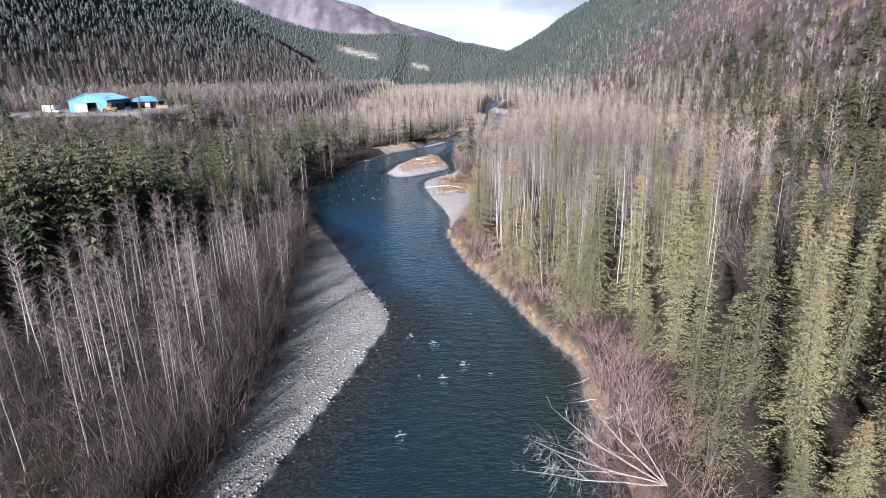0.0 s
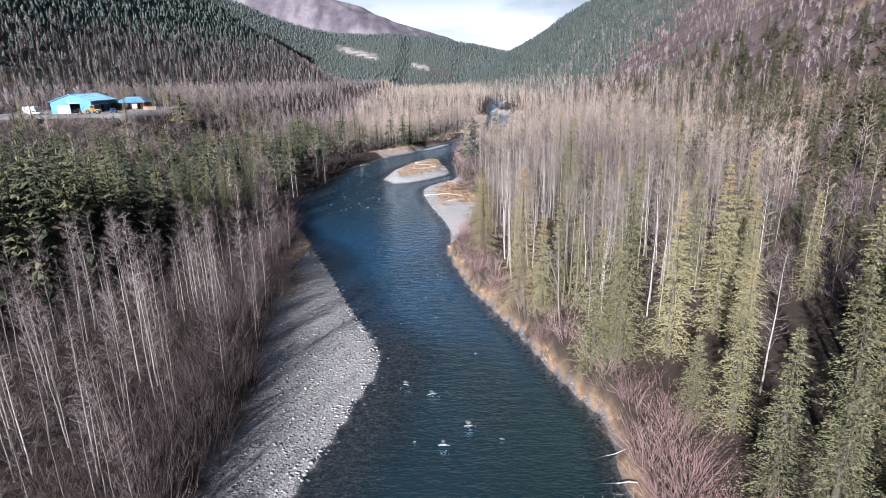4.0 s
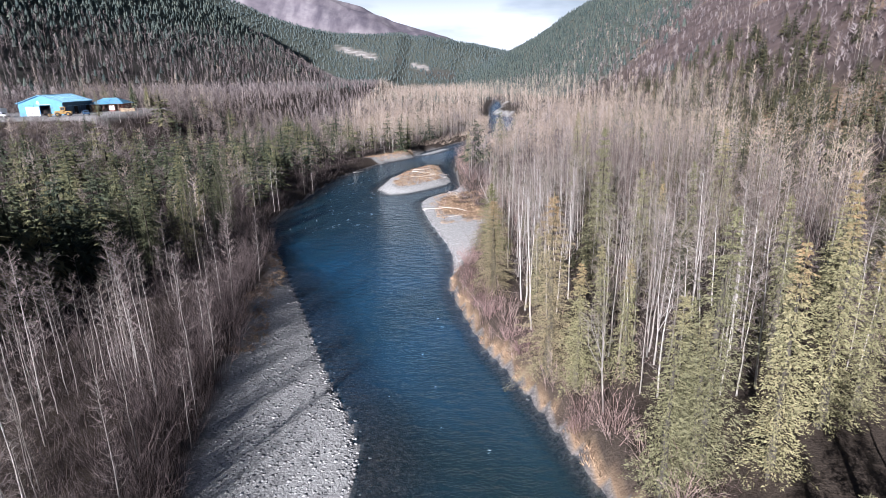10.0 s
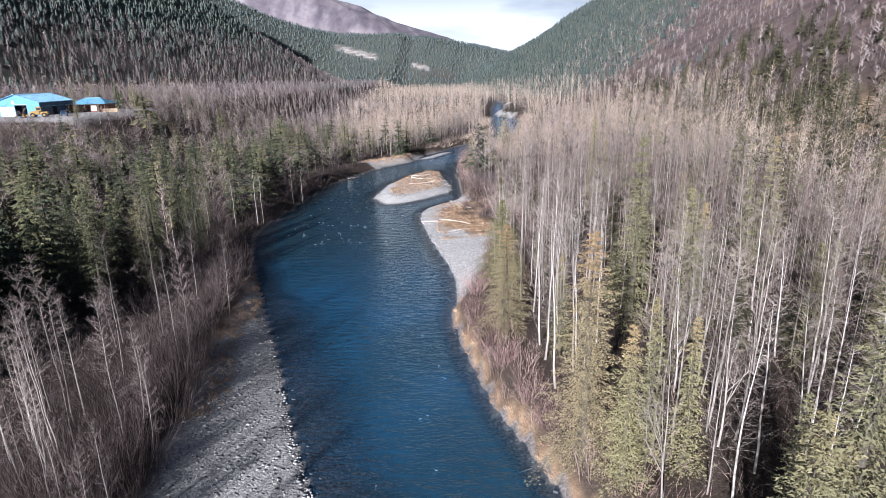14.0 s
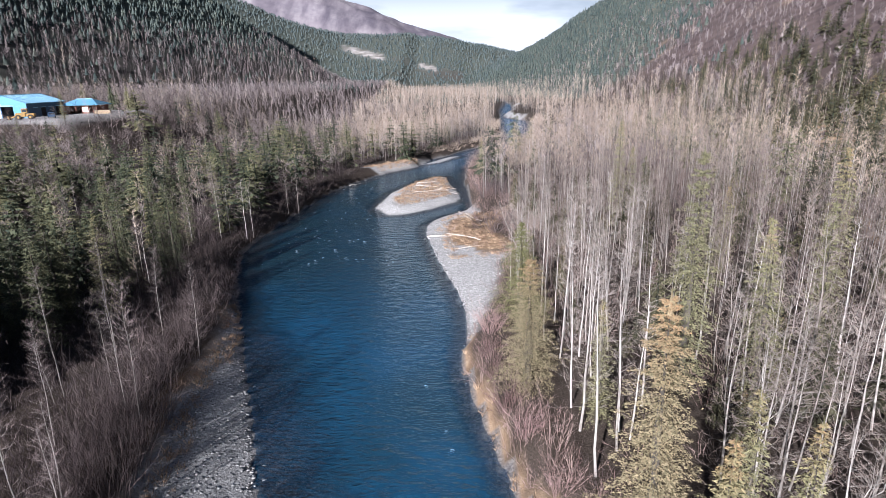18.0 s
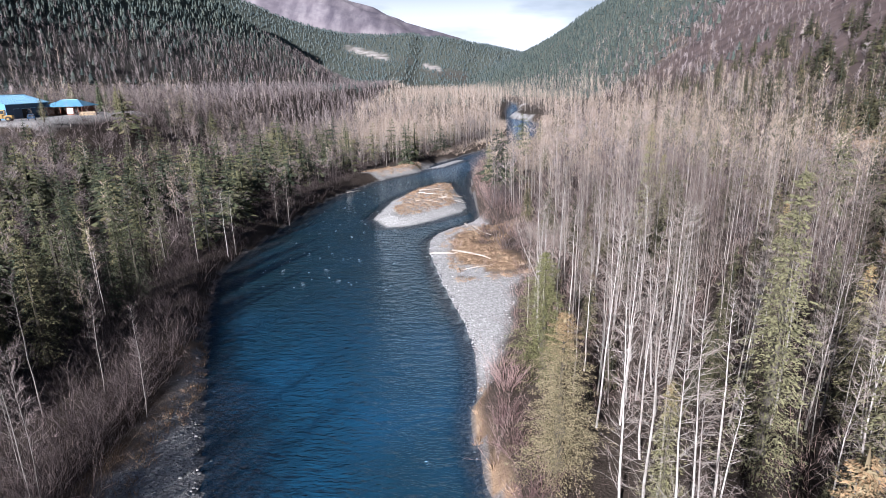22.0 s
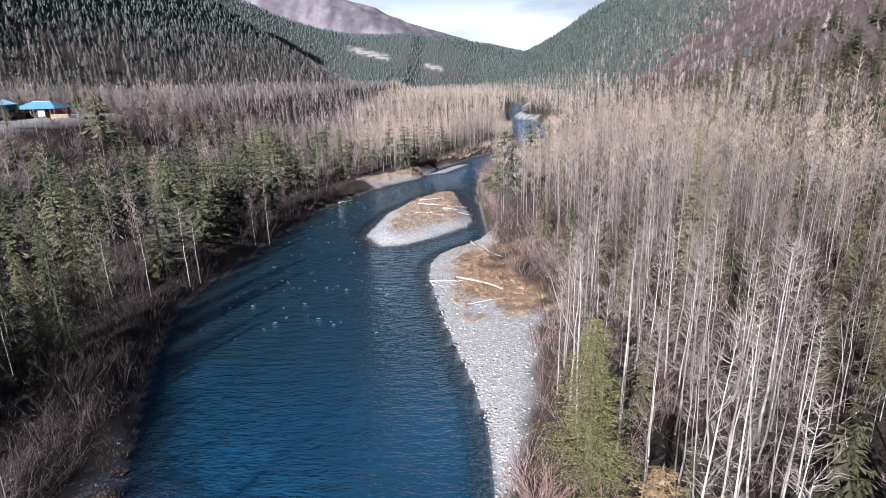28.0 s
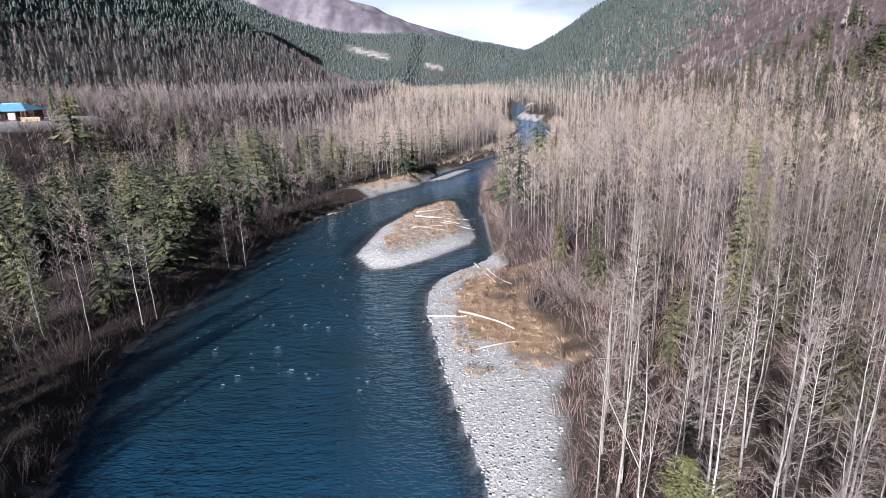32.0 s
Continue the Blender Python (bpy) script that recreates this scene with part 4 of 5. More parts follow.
def spruce_chance(x, y):
    L, R = shore_l(y), shore_r(y)
    stand = np.where((x > R + 2.5) & (y < 66), 0.85 * (0.35 + 0.65 * smooth(30, 40, x)) * smooth(64, 56, y - 0.12 * np.clip(x - 14, 0, 30)) * smooth(75, 45, x), 0)
    edge = np.where((x > R + 2.5) & (x < R + 7) & (y < 80), 0.5, 0)
    stand = stand * np.where((x > 19) & (x < 32) & (y > 46) & (y < 60), 0.0, 1)
    few = np.where((x > R + 6) & (y > 62), 0.05 * np.where((x < 22) & (y > 94) & (y < 128), 0, 1) + 0.1 * smooth(55, 40, x) * np.where((x < 22) & (y > 94) & (y < 128), 0, 1) * smooth(135, 105, y) + 0.42 * smooth(50, 82, x) * smooth(-0.7, 0.2, ripple(x, y, 35, 37)), 0)
    lf = np.where(x < L - 6, 0.55 * smooth(32, 44, -x) * smooth(-0.35, 0.4, ripple(x, y, 24, 31)) + 0.1 * smooth(120, 150, y), 0)
    lf = np.where((x < L - 4) & (y > 150), np.maximum(lf, 0.46 * smooth(-0.2, 0.3, ripple(x, y, 22, 33))), lf)
    lf = np.where(y > 138, lf * (0.28 + 0.72 * smooth(62, 34, L - x)), lf)
    lf = lf * np.where((y < 100) & (x > -36), 0.1, 1) * np.where((y > 248) & (x > -30), 0.15, 1)
    lf = np.where((x > -100) & (x < -66) & (y > 165) & (y < 195), np.maximum(lf, 0.28), lf)
    lf = np.where((x < -84) & (y > 178) & (y < 217) & (x > -160), 0, lf)
    # dense stand added to throw shade over the left bank
    lf = np.where((x < np.where(y < 64, -55, np.where(y < 100, -48, -38))) & (x > -88) & (y > 40) & (y < 138), np.where(y < 100, 0.95, 0.85), lf)
    lf = np.where((x >= np.where(y < 64, -55, -48)) & (x < L) & (y > 20) & (y < 100), 0.0, lf)
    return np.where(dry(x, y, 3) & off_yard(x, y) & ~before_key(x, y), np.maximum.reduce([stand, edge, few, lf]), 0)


def bare_chance(x, y):
    L, R = shore_l(y), shore_r(y)
    right = np.where((x > R + 3) & (y > 64 + 0.1 * x), 0.56 * (1 - 0.6 * smooth(62, 80, x - 0.1 * (y - 100))), 0) + np.where((x > R + 3) & (y <= 64 + 0.1 * x), 0.012 + 0.2 * smooth(45, 75, x), 0)
    right = right * np.where((y > 108) & (y < 136), smooth(bar_r_back(y) + 0.5, bar_r_back(y) + 3, x), 1) * np.where((y >= 136) & (y < 163), smooth(13.5, 17, x), 1)
    right = right * np.where((np.hypot(x - 13, y - 148) < 8), 0.12, 1) * (1 - 0.9 * smooth(0.3, 0.8, straw_at(x, y)))
    left = np.where(x < L - 4, 0.30 + 0.34 * smooth(0.0, 0.6, ripple(x, y, 28, 35)), 0)
    birch = np.where((x < -21) & (x > -58) & (y > 24) & (y < 100), 0.72 * smooth(-0.5, 0.4, ripple(x, y, 17, 36)), 0)
    left = np.where((y < 140) & (x > -58), np.maximum(0.16, birch), left) * np.where(x < L - 4, 1, 0)
    left = left * np.where((y > 80) & (y < 128), 1 - 0.6 * smooth(80, 90, y), 1)
    left = np.where((y > 245) & (x < L - 3), 0.95 * smooth(-36, -24, x) + 0.65, left)
    left = np.where((x < -42) & (y > 140) & (y < 245), 0.75 * left, left)
    right = np.where((x < R + 4.3) & (y > 78) & (y < 112), 0, right)
    right = np.where((y > 66) & (y < 175), right * (1 - 0.88 * smooth(0, 8, x - 0.68 * (y - 26) - 2)), right)
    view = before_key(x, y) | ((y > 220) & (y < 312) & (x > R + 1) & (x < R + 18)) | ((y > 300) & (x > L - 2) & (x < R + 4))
    return np.where(dry(x, y, 2.5) & off_yard(x, y) & ~view, np.clip(right + left, 0, 1), 0)


sx, sy = scatter(-170, 140, -60, 300, 4.3, spruce_chance)
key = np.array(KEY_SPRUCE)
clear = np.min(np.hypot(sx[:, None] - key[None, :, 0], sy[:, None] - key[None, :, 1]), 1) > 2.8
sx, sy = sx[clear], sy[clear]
near = (np.abs(sx) < 48) & (sy < 150) & (sy > 20)
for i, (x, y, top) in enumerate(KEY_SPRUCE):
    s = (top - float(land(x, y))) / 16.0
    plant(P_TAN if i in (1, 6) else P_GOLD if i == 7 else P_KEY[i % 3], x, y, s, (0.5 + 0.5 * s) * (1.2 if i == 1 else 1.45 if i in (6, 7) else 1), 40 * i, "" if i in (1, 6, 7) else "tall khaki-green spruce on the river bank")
for x, y, h in ((-142.5, 213.3, 12.5), (-147, 214.5, 11), (-114, 222, 8.5), (-151, 216, 9)):
    plant(P_SPRUCE[int(-x) % 5], x, y, h / 16, 0.3 + 0.5 * h / 16, 3 * x, "dark spruce at the rim of the gravel yard")
for x, y in sorted(zip(sx[near], sy[near]), key=lambda p: (p[0] if p[0] > 0 else -0.75 * p[0]) + 0.3 * p[1])[:115]:
    s = rs.uniform(0.62, 1.2) if x > 0 else rs.uniform(1.2, 1.45) if x < -47 and y < 100 else rs.uniform(0.55, 1.0)
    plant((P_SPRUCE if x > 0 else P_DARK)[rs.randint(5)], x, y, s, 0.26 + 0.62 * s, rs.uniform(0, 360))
rest = sorted(zip(sx[near], sy[near]), key=lambda p: (p[0] if p[0] > 0 else -0.75 * p[0]) + 0.3 * p[1])[115:]
mid = np.array(list(zip(sx[~near], sy[~near])) + rest)
close = (mid[:, 1] > 20) & (mid[:, 0] < 75) & ((mid[:, 1] < 200) | (mid[:, 0] > -115))
hind = mid[:, 1] <= 20
wood("spruce_wood_downstream", FAR_SPRUCE, rows_of(mid[hind, 0], mid[hind, 1], (0.5, 0.95), (0.9, 1.3)), [M_BARK_WOOD, M_NEEDLE_FAR], "spruces down the river behind the gravel bar", "spruce wood")
rest_of = ~close & ~hind
c1, c2 = close & (mid[:, 1] < 150), close & (mid[:, 1] >= 150)
wood("spruce_wood_left_bank", MIDWAY_SPRUCE, rows_of(mid[c2, 0], mid[c2, 1], (0.46, 0.98), (1.25, 1.8)), [M_BARK_WOOD, M_NEEDLE_FAR], "dark green spruces along the left bank", "spruce wood")
east = c1 & (mid[:, 0] > 52)
c1 = c1 & ~east
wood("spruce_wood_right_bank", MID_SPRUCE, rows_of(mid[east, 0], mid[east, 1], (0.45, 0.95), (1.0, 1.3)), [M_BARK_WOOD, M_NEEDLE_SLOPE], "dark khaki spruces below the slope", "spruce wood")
wood("spruce_wood", MID_SPRUCE, rows_of(mid[c1, 0], mid[c1, 1], (0.45, 0.98), (1.0, 1.35), True), [M_BARK_WOOD, M_NEEDLE_FAR], "mixed wood of green and yellow-green spruces", "spruce wood")
sunny = rest_of & (mid[:, 0] > 0)
rest_of = rest_of & ~sunny
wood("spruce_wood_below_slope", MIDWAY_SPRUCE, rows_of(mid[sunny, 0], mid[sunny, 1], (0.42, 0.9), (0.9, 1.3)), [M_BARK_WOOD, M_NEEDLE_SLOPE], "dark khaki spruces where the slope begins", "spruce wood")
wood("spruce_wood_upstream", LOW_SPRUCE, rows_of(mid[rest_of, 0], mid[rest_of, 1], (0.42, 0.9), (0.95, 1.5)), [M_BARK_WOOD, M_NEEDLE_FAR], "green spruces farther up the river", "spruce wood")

# spruces added with dimmed needles, standing for the shade below the bare trees
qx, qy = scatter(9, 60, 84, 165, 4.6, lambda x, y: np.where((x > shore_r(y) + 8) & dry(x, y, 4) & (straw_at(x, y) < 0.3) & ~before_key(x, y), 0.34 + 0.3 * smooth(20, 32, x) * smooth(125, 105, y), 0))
wood("young_spruces", MID_SPRUCE, rows_of(qx, qy, (0.3, 0.72), (0.85, 1.2)), [M_BARK_WOOD, M_NEEDLE_SLOPE], "young spruces below the pale leafless trees, darkened to stand for shade", "spruce wood")

tx, ty = scatter(-165, -80, 168, 216, 4.2, lambda x, y: np.where(off_yard(x, y), 0.34, 0))
low = rows_of(tx, ty, (0.4, 0.9), (1.0, 1.3))
low[:, 3] = np.minimum(low[:, 3], np.clip((29.2 - (ty - 35) / 187 * 9.5 - land(tx, ty)) / 14, 0.22, 1))
low[:, 4] = np.minimum(low[:, 4], low[:, 3] * 1.35)
wood("spruces_below_yard", MIDWAY_SPRUCE, low, [M_BARK_WOOD, M_NEEDLE_FAR], "green spruces on the slope below the yard", "spruce wood")

bx, by = scatter(-170, 130, -60, 330, 2.3, bare_chance)
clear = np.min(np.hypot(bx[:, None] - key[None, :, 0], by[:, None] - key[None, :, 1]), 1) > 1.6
bx, by = bx[clear], by[clear]
order = np.argsort(np.where(by < 22, 900, 0) + np.abs(bx) * np.where(bx < 0, 0.8, 1.0) + 0.35 * np.clip(by - 60, 0, None))
first, later = order[:275], order[275:]
for i in first:
    s = rs.uniform(0.72, 1.14) if bx[i] > 0 else rs.uniform(0.55, 0.95)
    if bx[i] > 0:
        plant(P_BARE[rs.choice([0, 1, 2, 5] * 6 + [3, 4])], bx[i], by[i], s, s * rs.uniform(0.85, 1.2), rs.uniform(0, 360), tilt=tuple(rs.normal(0, 2.0, 2)))
    else:
        plant(P_SHADE[rs.randint(4)], bx[i], by[i], s, s * rs.uniform(0.75, 1.05), rs.uniform(0, 360), tilt=tuple(rs.normal(0, 1.4, 2)))
for x, y, h in [(-43.9, 142.7, 8), (-38.9, 142.5, 10.5), (-39.6, 148.4, 9), (-36.6, 148.2, 11), (-36.2, 150.5, 10), (-34.6, 169, 8.5), (-33.2, 172, 10.5), (-48, 131, 9), (-41, 122, 8),
                (-29.6, 43.2, 11.5), (-28.2, 56, 10), (-24.4, 54.5, 10), (-26.3, 55.4, 11), (-30, 79.7, 10.5), (-31.4, 73.2, 9.5), (-28.8, 73.1, 9), (-30.2, 74.4, 10), (-32, 76, 9),
                (-42.3, 52, 12), (-45, 54, 12), (-33, 46, 11), (-35, 48.5, 12), (-31.5, 50, 11)]:
    plant(P_BARE[rs.choice([0, 1, 5])], x, y, h / 14, h / 14, rs.uniform(0, 360), "slender white-barked birch on the river bank")
bl = later[(bx[later] < 0)]
br = later[(bx[later] >= 0)]
nearer = (bx[br] < 55) & (by[br] < 165)
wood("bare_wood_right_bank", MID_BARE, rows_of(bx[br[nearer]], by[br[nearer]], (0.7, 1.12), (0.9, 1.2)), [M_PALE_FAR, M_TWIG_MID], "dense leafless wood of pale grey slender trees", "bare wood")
upper = br[~nearer]
dull = rs.uniform(0, 1, len(upper)) < 0.22
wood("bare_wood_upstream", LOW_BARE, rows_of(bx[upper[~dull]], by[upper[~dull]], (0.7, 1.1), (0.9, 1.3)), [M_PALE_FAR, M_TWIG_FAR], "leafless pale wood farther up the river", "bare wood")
wood("brown_wood_upstream", BROWN_BARE, rows_of(bx[upper[dull]], by[upper[dull]], (0.5, 0.95), (1.0, 1.4)), [M_BROWN_BARK, M_HEATH], "brown leafless trees among the pale ones", "bare wood")
pale = (by[bl] > 235) & (bx[bl] > -38) | (by[bl] < 102) & (bx[bl] > -58) & (rs.uniform(0, 1, len(bl)) < 0.6) | (rs.uniform(0, 1, len(bl)) < 0.16)
wood("bare_wood_left_bank", LOW_BARE, rows_of(bx[bl[pale]], by[bl[pale]], (0.5, 0.95), (0.9, 1.4)), [M_PALE_FAR, M_TWIG_FAR], "leafless pale trees along the far left bank", "bare wood")
wood("brown_wood_left_bank", BROWN_BARE, rows_of(bx[bl[~pale]], by[bl[~pale]], (0.38, 0.7), (1.1, 1.6)), [M_BROWN_BARK, M_SHRUB_HILL], "leafless purple-brown trees scattered among the spruces", "bare wood")
for p in P_SPRUCE + P_DARK + P_KEY + [P_GOLD, P_TAN] + P_BARE + P_SHADE:
    for o in (*p.children_recursive, p):
        bpy.data.objects.remove(o)


# undergrowth
def bush_chance(x, y):
    L, R = shore_l(y), shore_r(y)
    left = np.where(x < L - 0.4, 0.95 * smooth(62, 42, -x) * smooth(240, 180, y) + 0.1, 0)
    right = np.where(x > R + 1, 0.95 * smooth(6, 3, x - R) + 0.15 * smooth(70, 40, x) * smooth(200, 130, y) * smooth(62, 75, y), 0)
    right = np.where((y > 107) & (y < 178) & (x > bar_r_back(y) - 1.5) & (x < bar_r_back(y) + 11) & (x > R + 1), 0.7, right)
    return np.where(dry(x, y, 0.35) & off_yard(x, y) & (straw_at(x, y) < 0.8), left + right, 0)


ux, uy = scatter(-75, 70, 18, 245, 1.9, bush_chance)
u2x, u2y = scatter(-240, 115, 30, 330, 4.2, lambda x, y: np.where(((x < -72) | (x > 66) | (y > 238)) & dry(x, y, 3) & off_yard(x, y), 0.8, 0))
u3x, u3y = scatter(-10, 66, 66, 240, 2.5, lambda x, y: np.where((x > shore_r(y) + 3) & dry(x, y, 2.5) & (straw_at(x, y) < 0.5), 0.8, 0))
u4x, u4y = scatter(-12, 60, 222, 420, 2.2, lambda x, y: np.where((x > shore_r(y) + 0.8) & (x < shore_r(y) + np.where(y < 330, 20, 7)) | (x < shore_l(y) - 0.8) & (x > shore_l(y) - 7) & (y > 252), 0.9, 0))
wood("far_bank_shrubs", LOW_BUSHES, rows_of(u4x, u4y, (0.7, 1.3), (1.0, 1.5)), [M_TWIG_FAR], "pale leafless shrubs on the far river bend", "shrubs")
u3n = (u3x < 42) & (u3y < 150) & (rs.uniform(0, 1, len(u3x)) < 0.2)
wood("undergrowth_right_bank", BUSHES, rows_of(u3x[u3n], u3y[u3n], (0.45, 0.95), (0.8, 1.2)), [M_SHRUB], "brown leafless shrubs below the pale trees", "undergrowth")
u3x, u3y = u3x[(u3x >= 42) | (u3y >= 150)], u3y[(u3x >= 42) | (u3y >= 150)]
u5x, u5y = scatter(46, 112, 70, 175, 2.5, lambda x, y: 0.8 + 0 * x)
wood("clearing_shrubs", LOW_BUSHES, rows_of(u5x, u5y, (0.5, 1.1), (0.7, 1.2)), [M_HEATH], "brown shrubs in the clearing below the slope", "shrubs")
u2x, u2y = np.concatenate([u2x, u3x]), np.concatenate([u2y, u3y])
wood("undergrowth", LOW_BUSHES, rows_of(u2x, u2y, (0.7, 1.9), (1.0, 1.7)), [M_SHRUB], "purple-brown leafless undergrowth below the trees", "undergrowth")
lt = ux < 0.5 * (shore_l(uy) + shore_r(uy))
kx, ky = scatter(-36, -12, 24, 114, 1.15, lambda x, y: np.where((x < bar_back(y) - 0.3) & (x > bar_back(y) - 5.5), 0.85, 0) * np.where((y > 92) & (x > bar_back(y) - 1.4), 0, 1))
ux, uy, lt = np.concatenate([ux, kx]), np.concatenate([uy, ky]), np.concatenate([lt, np.ones(len(kx), bool)])
alder = rows_of(ux[lt], uy[lt], (0.55, 1.15), (1.0, 1.5))
alder[:, 3] *= np.where((uy[lt] < 112) & (ux[lt] > bar_back(uy[lt]) - 9), 1.45 - 0.55 * smooth(88, 100, uy[lt]), 1)
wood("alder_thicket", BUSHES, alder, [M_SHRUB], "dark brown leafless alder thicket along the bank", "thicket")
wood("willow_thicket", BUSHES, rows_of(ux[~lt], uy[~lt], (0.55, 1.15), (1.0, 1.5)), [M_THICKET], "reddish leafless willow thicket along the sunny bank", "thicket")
ex, ey = scatter(-165, -80, 186, 217, 2.2, lambda x, y: 0.9 + 0 * x)
wood("terrace_shrubs", LOW_BUSHES, rows_of(ex, ey, (0.8, 1.5), (1.2, 1.8)), [M_HEATH], "purple-brown shrubs on the slope below the yard", "shrubs")


def tuft_chance(x, y):
    return np.where(land(x, y) > 0.05, np.clip(straw_at(x, y) - 0.25, 0, 1) * 0.9, 0)


tx, ty = scatter(-32, 22, 25, 245, 0.64, tuft_chance)
wood("dry_grass", TUFTS, rows_of(tx, ty, (0.6, 1.3), (0.8, 1.5)), [M_STRAW], "tawny dry grass on the banks and gravel bars", "grass")

# cobbles of the bars
cx, cy = scatter(-28, 14, 28, 222, 0.32, lambda x, y: np.where(land(x, y) < 1.25, gravel_at(x, y) * 0.9 * smooth(-0.16, 0.0, land(x, y)), 0))
cob = rows_of(cx, cy, (0.07, 0.20), (1.2, 1.9))
cob[:, 3] = cob[:, 3] * np.where(rs.uniform(0, 1, len(cob)) < 0.04, 1.8, 1)
wood("cobbles", STONES, cob, [M_STONE], "grey rounded cobbles of the gravel bars", "cobbles")

# far woods on the valley floor and hillsides
fx, fy = scatter(-420, 330, 300, 1250, 7.0, lambda x, y: np.where((dry(x, y, 4) | (y > 640)) & ~((y < 620) & (x > shore_l(y)) & (x < shore_r(y) + 4)) & (x > foot_l(y)) & (x < foot_r(y) + 25), 0.95, 0))
f2x, f2y = scatter(-420, -165, 60, 320, 6, lambda x, y: np.where(x > foot_l(y) - 40, 0.8, 0))
f3x, f3y = scatter(105, 400, 40, 800, 4.8, lambda x, y: 0.55 * smooth(0.25, 0.6, ripple(x, y, 48, 41)) * smooth(240, 40, x - foot_r(y)) * (x < 0.85 * y + 60))
brown = fx < -0.07 * fy - 30
f4x, f4y = np.concatenate([fx[brown], f2x]), np.concatenate([fy[brown], f2y])
f5x, f5y = scatter(-520, -120, 200, 1000, 4.3, lambda x, y: np.where((x < foot_l(y) + 10) & (x > foot_l(y) - 125), 0.95 * smooth(125, 60, foot_l(y) - x), 0) * (x > -0.85 * y - 60))
f4x, f4y = np.concatenate([f4x, f5x]), np.concatenate([f4y, f5y])
wood("far_brown_wood", FAR_BROWN, rows_of(f4x, f4y, (0.6, 1.1), (1.0, 1.5)), [M_BROWN_BARK, M_HEATH], "purple-brown leafless wood on the terrace", "bare wood")
f6x, f6y = scatter(-430, -150, 250, 950, 4.6, lambda x, y: np.where((x < foot_l(y) + 40) & (x > foot_l(y) - 70), 0.6 * smooth(0.35, 0.6, ripple(x, y, 42, 47)), 0))
fx, fy = np.concatenate([fx[~brown], f3x, f6x]), np.concatenate([fy[~brown], f3y, f6y])
wood("far_bare_wood", FAR_BARE, rows_of(fx, fy, (0.8, 1.25), (1.0, 1.5)), [M_PALE_FAR, M_TWIG_FAR], "pale leafless woods covering the valley floor", "bare wood")
FAR_SPRUCE = [cone_spruce(rs, 13, r) for r in (2.9, 3.3, 3.7, 3.1, 3.5)]


def left_slope(x, y):
    return np.where(x < foot_l(y) + 30, 0.07 + 0.91 * smooth(40, 105, foot_l(y) - x + 30 * ripple(x, y, 120, 22)), 0) * (x > -0.85 * y - 60)


gx1, gy1 = scatter(-520, -130, 60, 560, 4.0, left_slope)
gx4, gy4 = scatter(-700, -130, 560, 1150, 5.4, left_slope)
gx1, gy1 = np.concatenate([gx1, gx4]), np.concatenate([gy1, gy4])
gx2, gy2 = scatter(40, 620, 60, 1500, 6.6, lambda x, y: np.where((x > foot_r(y) + 4), np.clip(0.95 * green_at(x, y) + 0.9 * smooth(430, 380, y) * smooth(110, 30, x - foot_r(y)) * smooth(-0.35, 0.25, ripple(x, y, 50, 43)), 0, 1), 0) * (x < 0.85 * y + 80))
gx3, gy3 = scatter(-300, 60, 620, 1000, 7, lambda x, y: np.where(dry(x, y, 6), 0.06 + 0.5 * smooth(0.2, 0.6, ripple(x, y, 90, 45)) * smooth(-0.1, -0.25, x / y), 0))
gx, gy = np.concatenate([gx1, gx2, gx3]), np.concatenate([gy1, gy2, gy3])
lower = (gy < 400) & (gx > 0) & (gx < foot_r(gy) + 110)
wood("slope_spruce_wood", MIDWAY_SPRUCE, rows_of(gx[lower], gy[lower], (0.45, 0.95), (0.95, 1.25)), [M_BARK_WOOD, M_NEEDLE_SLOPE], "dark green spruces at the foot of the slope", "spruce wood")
gx, gy = gx[~lower], gy[~lower]
wood("hillside_spruce_wood", FAR_SPRUCE, rows_of(gx, gy, (0.26, 0.6), (1.2, 1.9)), [M_NEEDLE_HILL], "dark green spruce wood on the valley sides, tinted blue for haze", "spruce wood", False)
hx, hy = scatter(-900, 420, 1250, 2250, 11.5, lambda x, y: 0.8 * green_at(x, y) * (x > -0.5 * y) * (1 - scar_at(x, y)))
TINY = [cone_spruce(rs, 13, r) for r in (3.0, 3.6)]
wood("ridge_spruce_wood", TINY, rows_of(hx, hy, (0.4, 0.75), (1.2, 1.9)), [M_NEEDLE_RIDGE], "distant spruce wood on the ridge, haze put into its colour", "spruce wood", False)
BRUSH = [joined(*bare(rs, 4, 22, 0, 2, 0.05, w, 0, 3.5)) for w in (0.42, 0.5, 0.36)]
dx3, dy3 = scatter(-200, -20, 240, 640, 4.4, lambda x, y: np.where(dry(x, y, 6) & off_yard(x, y) & (x < shore_l(y) - 22), 0.85, 0))
wood("terrace_brush", BRUSH, rows_of(dx3, dy3, (0.6, 1.4), (0.9, 1.4)), [M_SHRUB_HILL, M_SHRUB_HILL], "purple-brown brush on the wooded terrace", "shrubs")
hbx, hby = scatter(70, 420, 60, 900, 4.6, lambda x, y: np.where(x > foot_r(y) + 6, 0.85 * (1 - 0.8 * green_at(x, y)), 0) * (x < 0.85 * y + 60))
wood("hillside_heath", BRUSH, rows_of(hbx, hby, (0.5, 1.4), (1.0, 1.7)), [M_SHRUB_HILL, M_HEATH], "purple-brown leafless shrubs on the hillside", "shrubs")


